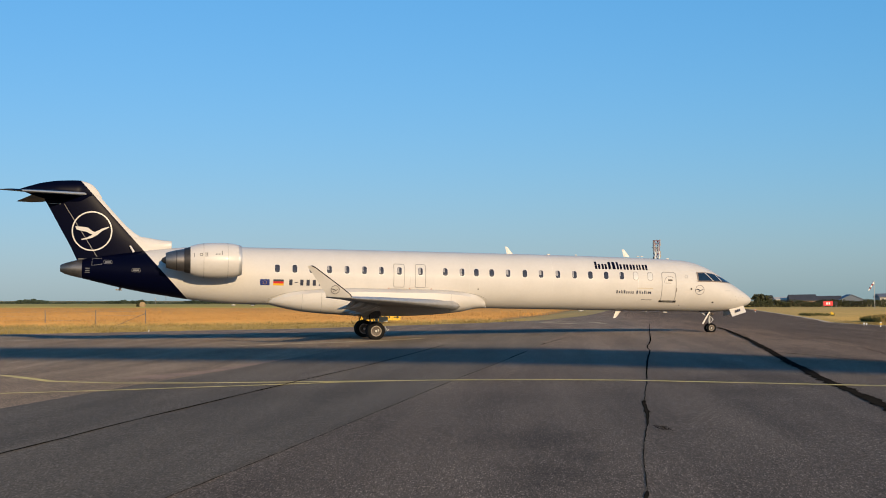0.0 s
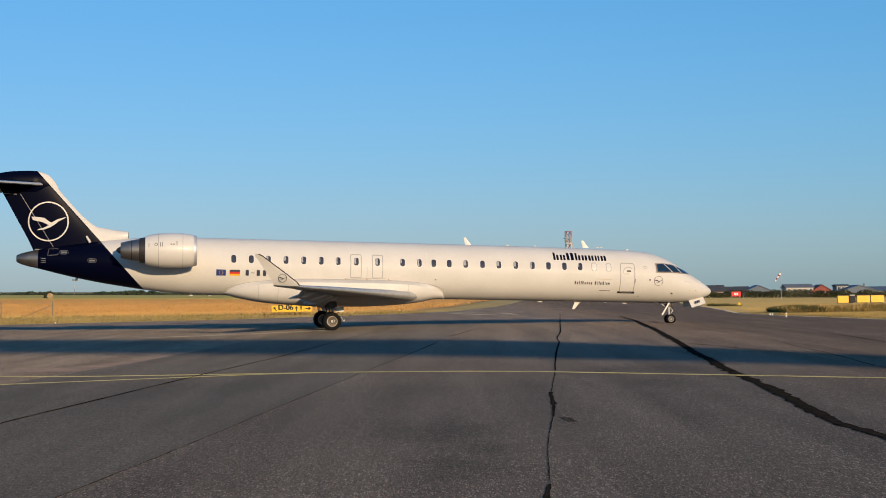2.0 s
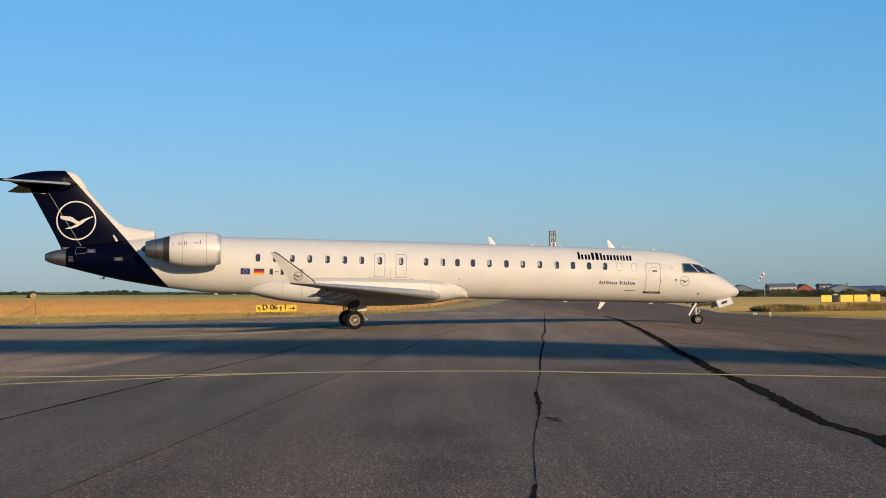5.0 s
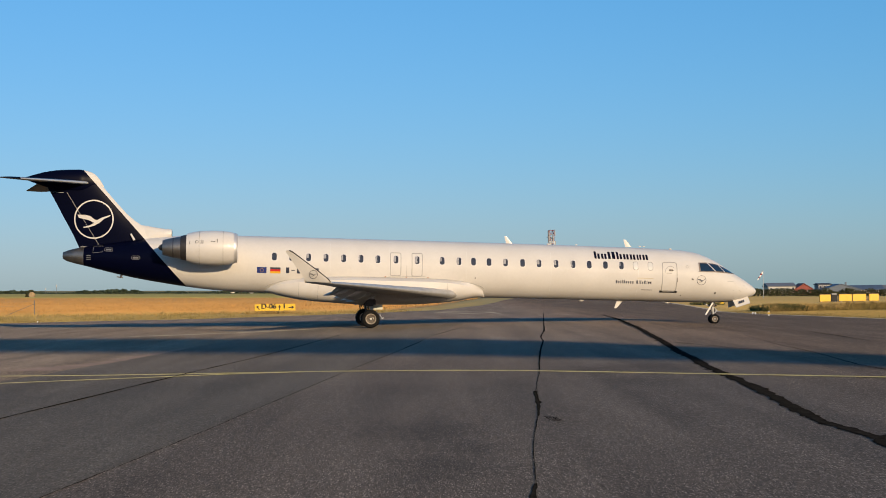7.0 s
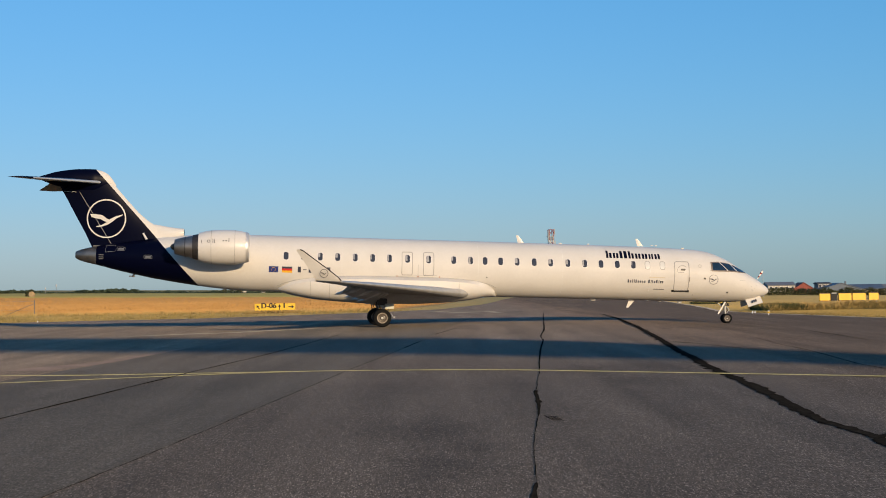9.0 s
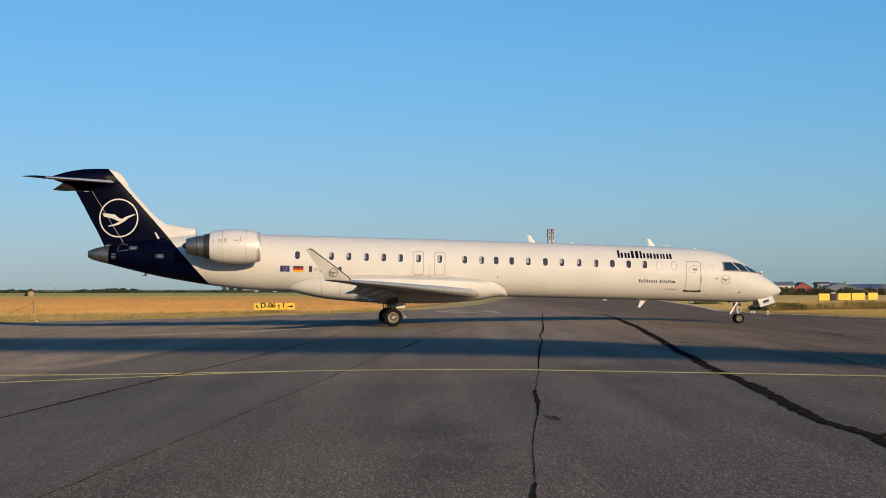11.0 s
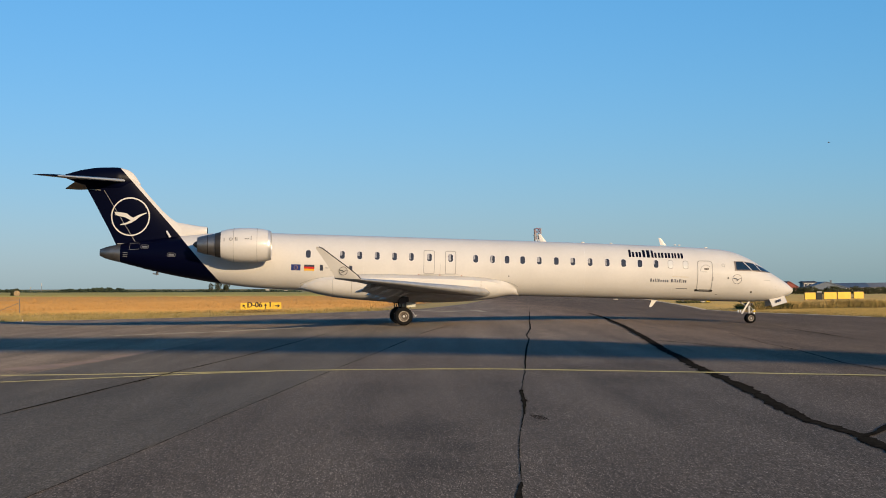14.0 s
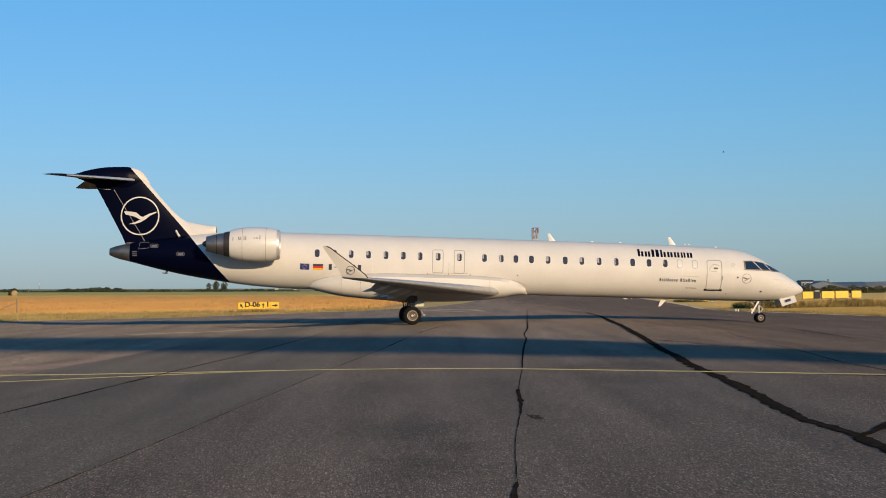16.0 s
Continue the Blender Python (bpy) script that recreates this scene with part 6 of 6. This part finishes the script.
house(139, 549, 6.8, 9, 2.8, 5.1, BRICK_RED, BRICK_RED, "red brick house with a red roof", 0.0, 2, gable=True)
house(153.3, 550, 15.0, 12, 2.6, 4.9, ROOF_BLUE, ROOF_BLUE, "wide blue-grey gabled hall", 0.0, 3, True, True)
house(149.2, 556, 4.8, 6, 4.7, 5.2, ROOF_GREY, ROOF_DARK, "low dark roof box", 0.0, 3)
house(165, 556, 14, 9, 2.6, 4.4, WALL_PALE, ROOF_BLUE, "long low blue-grey roof", 0.0, 4)
house(184, 556, 24, 9, 2.8, 4.6, WALL_PALE, ROOF_GREY, "long low grey roof", 0.0, 6)
house(83, 550, 5.4, 6, 3.4, 4.6, LEAF_DARK, ROOF_DARK, "small dark green shed", 0.0, 0)
house(90, 556, 4.2, 5, 3.0, 4.0, WALL_PALE, WALL_PALE, "small pale garden shed", 0.0, 0)


def edge_light(x, y, mat, tall, label):
    s = tagged(new("edge_light"), label, "marker", "lights along the asphalt edge")
    s.matrix_basis = pose(x, y, height(x, y))
    part("stake", rod(bmesh.new(), (0, 0, -0.05), (0, 0, tall * 0.45), tall * 0.12, tall * 0.1, 8), SIGN_WHITE, s)
    part("body", lathe(bmesh.new(), [(tall * 0.4, tall * 0.15), (tall * 0.45, tall * 0.3), (tall * 0.6, tall * 0.32), (tall * 0.75, tall * 0.26), (tall * 0.8, tall * 0.2)], 14, "z"), mat, s)
    part("cap", lathe(bmesh.new(), [(tall * 0.8, tall * 0.22), (tall * 0.95, tall * 0.2), (tall, 0.02)], 14, "z"), SIGN_WHITE, s)


edge_light(22.4, 97.5, SIGN_YELLOW, 0.32, "yellow and white taxiway edge light")
edge_light(22.9, 104, SIGN_WHITE, 0.18, "small white edge light on grass")
edge_light(22.5, 103, SIGN_WHITE, 0.2, "small white edge light on grass")
edge_light(30.6, 212, ORANGE, 0.5, "orange edge light by the taxiway")
edge_light(-27.8, 96.6, SIGN_WHITE, 0.14, "small white edge light on the verge")


def marker_board():
    s = tagged(new("marker_board"), "small yellow triangular marker board in the grass", "marker")
    s.matrix_basis = pose(33.05, 168, height(33.05, 168))
    rings = [[Vector((-0.36, yy, 0.0)), Vector((0.36, yy, 0.0)), Vector((0.05, 0.0, 0.42)), Vector((-0.05, 0.0, 0.42))] for yy in (-0.25, 0.25)]
    part("board", loft(rings), SIGN_YELLOW, s, smooth=False)


marker_board()
for x, y, h in ((-169.2, 600, 4.2), (-164.6, 600, 6.4)):
    s = tagged(new("far_mast"), "thin pale far mast", "mast")
    s.matrix_basis = pose(x, y, height(x, y))
    part("pole", rod(bmesh.new(), (0, 0, 0), (0, 0, h * 0.62), 0.1, 0.08, 8), ROOF_GREY, s)
    part("head", rod(bmesh.new(), (0, 0, h * 0.5), (0, 0, h * 0.66), 0.28, 0.22, 8), MAST_GREY, s)

# ================= unseen slab behind the camera, added to shade a strip of the apron ================
def shade_slab():
    """A made-up slab on posts, out of view; its shadow lies across the apron."""
    run = 1 / math.tan(radians(SUN_EL))
    ca, sa = math.cos(radians(SUN_AZ)), math.sin(radians(SUN_AZ))
    top, deep = SLAB_TOP, 0.30
    s = tagged(new("shade_caster"), "unseen raised slab added to cast the shadow strip on the apron", "canopy", kind="structure")
    far = [(-60, 63.5), (-24.5, 60.5), (-16.3, 58.2), (-8.5, 55.0), (-0.06, 51.9), (4.05, 47.6), (7.7, 42.0), (11.5, 36.8), (30, 14), (60, -24)]
    near = [(-60, 56), (-20.9, 49.7), (-11, 45.3), (-6.9, 43.7), (-0.05, 40.1), (3.2, 37.3), (6.4, 34.6), (9.5, 31.2), (28, 8), (57, -30)]
    bm = bmesh.new()
    rows = []
    dx, dy = top * run * ca, -top * run * sa
    for (fx, fy), (nx, ny) in zip(far, near):
        rows.append([bm.verts.new(p) for p in ((fx + dx, fy + dy, top), (nx + dx, ny + dy, top), (nx + dx, ny + dy, top - deep), (fx + dx, fy + dy, top - deep))])
    for a, b in zip(rows, rows[1:]):
        for i in range(4):
            j = (i + 1) % 4
            bm.faces.new((a[i], a[j], b[j], b[i]))
    bm.faces.new(rows[0])
    bm.faces.new(rows[-1][::-1])
    bmesh.ops.recalc_face_normals(bm, faces=bm.faces)
    posts = [(rows[0][0].co.copy(), rows[0][3].co.z), (rows[-1][0].co.copy(), rows[-1][3].co.z)]
    # invented roof, its outline taken from the shadow it has to throw
    part("canopy", bm, WALL_PALE, s, smooth=False)
    for p, low in posts:
        part("post", rod(bmesh.new(), (p.x, p.y + 0.15, -0.5), (p.x, p.y + 0.15, low), 0.2), MAST_GREY, s)


SLAB_TOP = 26.0
shade_slab()
plane, wheels = aircraft()



def bird():
    """A small bird gliding past far off; its wings are parts of their own."""
    b = tagged(new("bird"), "small dark bird gliding across the clear sky", "bird")
    body = lathe(bmesh.new(), [(-0.26, 0.005), (-0.20, 0.03), (-0.05, 0.06), (0.08, 0.062), (0.17, 0.04), (0.21, 0.04), (0.25, 0.02), (0.30, 0.004)], 12)
    part("body", body, BIRD_DARK, b)
    part("tail", loft([[Vector((-0.20, -0.02, 0.01)), Vector((-0.20, 0.02, 0.01)), Vector((-0.20, 0.02, -0.005)), Vector((-0.20, -0.02, -0.005))], [Vector((-0.40, -0.06, 0.006)), Vector((-0.40, 0.06, 0.006)), Vector((-0.40, 0.06, -0.002)), Vector((-0.40, -0.06, -0.002))]]), BIRD_DARK, b)
    for side in (-1, 1):
        part("wing", blade([(0.10, side * 0.03, 0.03, 0.20, 0.09, 0), (0.12, side * 0.22, 0.10, 0.17, 0.08, 0), (0.02, side * 0.48, 0.15, 0.07, 0.08, 0), (-0.04, side * 0.56, 0.16, 0.02, 0.08, 0)]), BIRD_DARK, b)
    return b


gull = bird()

# seconds, place of the main wheels' middle, heading, nose down, lean to its right
PLANE = [
    (0, -8.54, 67.13, 15.09, -0.18, 0.65),
    (0.5, -7.88, 67.27, 14.08, -0.16, 0.59),
    (1, -7.26, 67.41, 13.14, -0.08, 0.50),
    (1.5, -6.76, 67.52, 12.24, -0.07, 0.35),
    (2, -6.34, 67.60, 11.42, -0.03, 0.22),
    (2.5, -5.96, 67.67, 10.82, -0.01, 0.15),
    (3, -5.61, 67.74, 10.19, 0.01, 0.10),
    (3.5, -5.30, 67.82, 9.59, 0.06, 0.05),
    (4, -5.01, 67.89, 9.05, 0.12, 0.02),
    (6.5, -3.81, 68.09, 7.38, 0.24, -0.04),
    (7, -3.64, 68.11, 7.22, 0.26, -0.06),
    (7.5, -3.45, 68.13, 6.95, 0.34, -0.08),
    (8, -3.32, 68.12, 6.79, 0.29, -0.08),
    (8.5, -3.21, 68.11, 6.65, 0.29, -0.10),
    (9, -3.08, 68.11, 6.54, 0.32, -0.13),
    (11.5, -2.33, 68.20, 5.52, 0.38, -0.21),
    (12, -2.13, 68.21, 5.33, 0.42, -0.25),
    (12.5, -1.92, 68.20, 5.02, 0.49, -0.28),
    (13, -1.72, 68.22, 4.86, 0.50, -0.29),
    (13.5, -1.53, 68.24, 4.62, 0.53, -0.29),
    (14, -1.35, 68.22, 4.51, 0.53, -0.28),
    (14.5, -1.18, 68.25, 4.26, 0.54, -0.28),
    (15, -1.04, 68.29, 4.00, 0.58, -0.30),
    (15.5, -0.92, 68.28, 3.94, 0.58, -0.28),
    (16, -0.80, 68.28, 3.77, 0.62, -0.28),
]


def motions():
    """The airliner rolls slowly forward and turns to its right; its wheels turn with it. A bird passes."""
    rows = []
    for t, x, y, yaw, nose, lean in PLANE:
        rows.append((t, pose(x, y, 0.10, 0, 0, yaw) @ pose(0, 0, 0, lean, nose + 0.33, 0)))
    walk(plane, rows)
    walk(gull, [(t, pose(*(BIRD_AT + BIRD_GO * (t - 14)), 8, 4, 171)) for t in (0, 4, 8, 12, 14, 16)])
    ts = [r[0] for r in PLANE]
    fine = [round(i * 0.1, 2) for i in range(161)]
    px, py, pa = (np.interp(fine, ts, [r[k] for r in PLANE]) for k in (1, 2, 3))
    for hub, wx, wy, r in wheels:
        gone, keys, last = 0.0, [], None
        for i, t in enumerate(fine):
            c, s = math.cos(radians(pa[i])), math.sin(radians(pa[i]))
            here = Vector((px[i] + c * wx - s * wy, py[i] + s * wx + c * wy))
            if last is not None:
                gone += (here - last).length
            last = here
            keys.append((t, pose(wx, wy, r) @ pose(0, 0, 0, 0, math.degrees(gone / r), STEER if wx > 5 else 0)))
        walk(hub, keys)


STEER = -8
BIRD_AT, BIRD_GO = Vector((91.44, 320.0, 33.4)), Vector((-11.78, 0.0, -1.0))
motions()
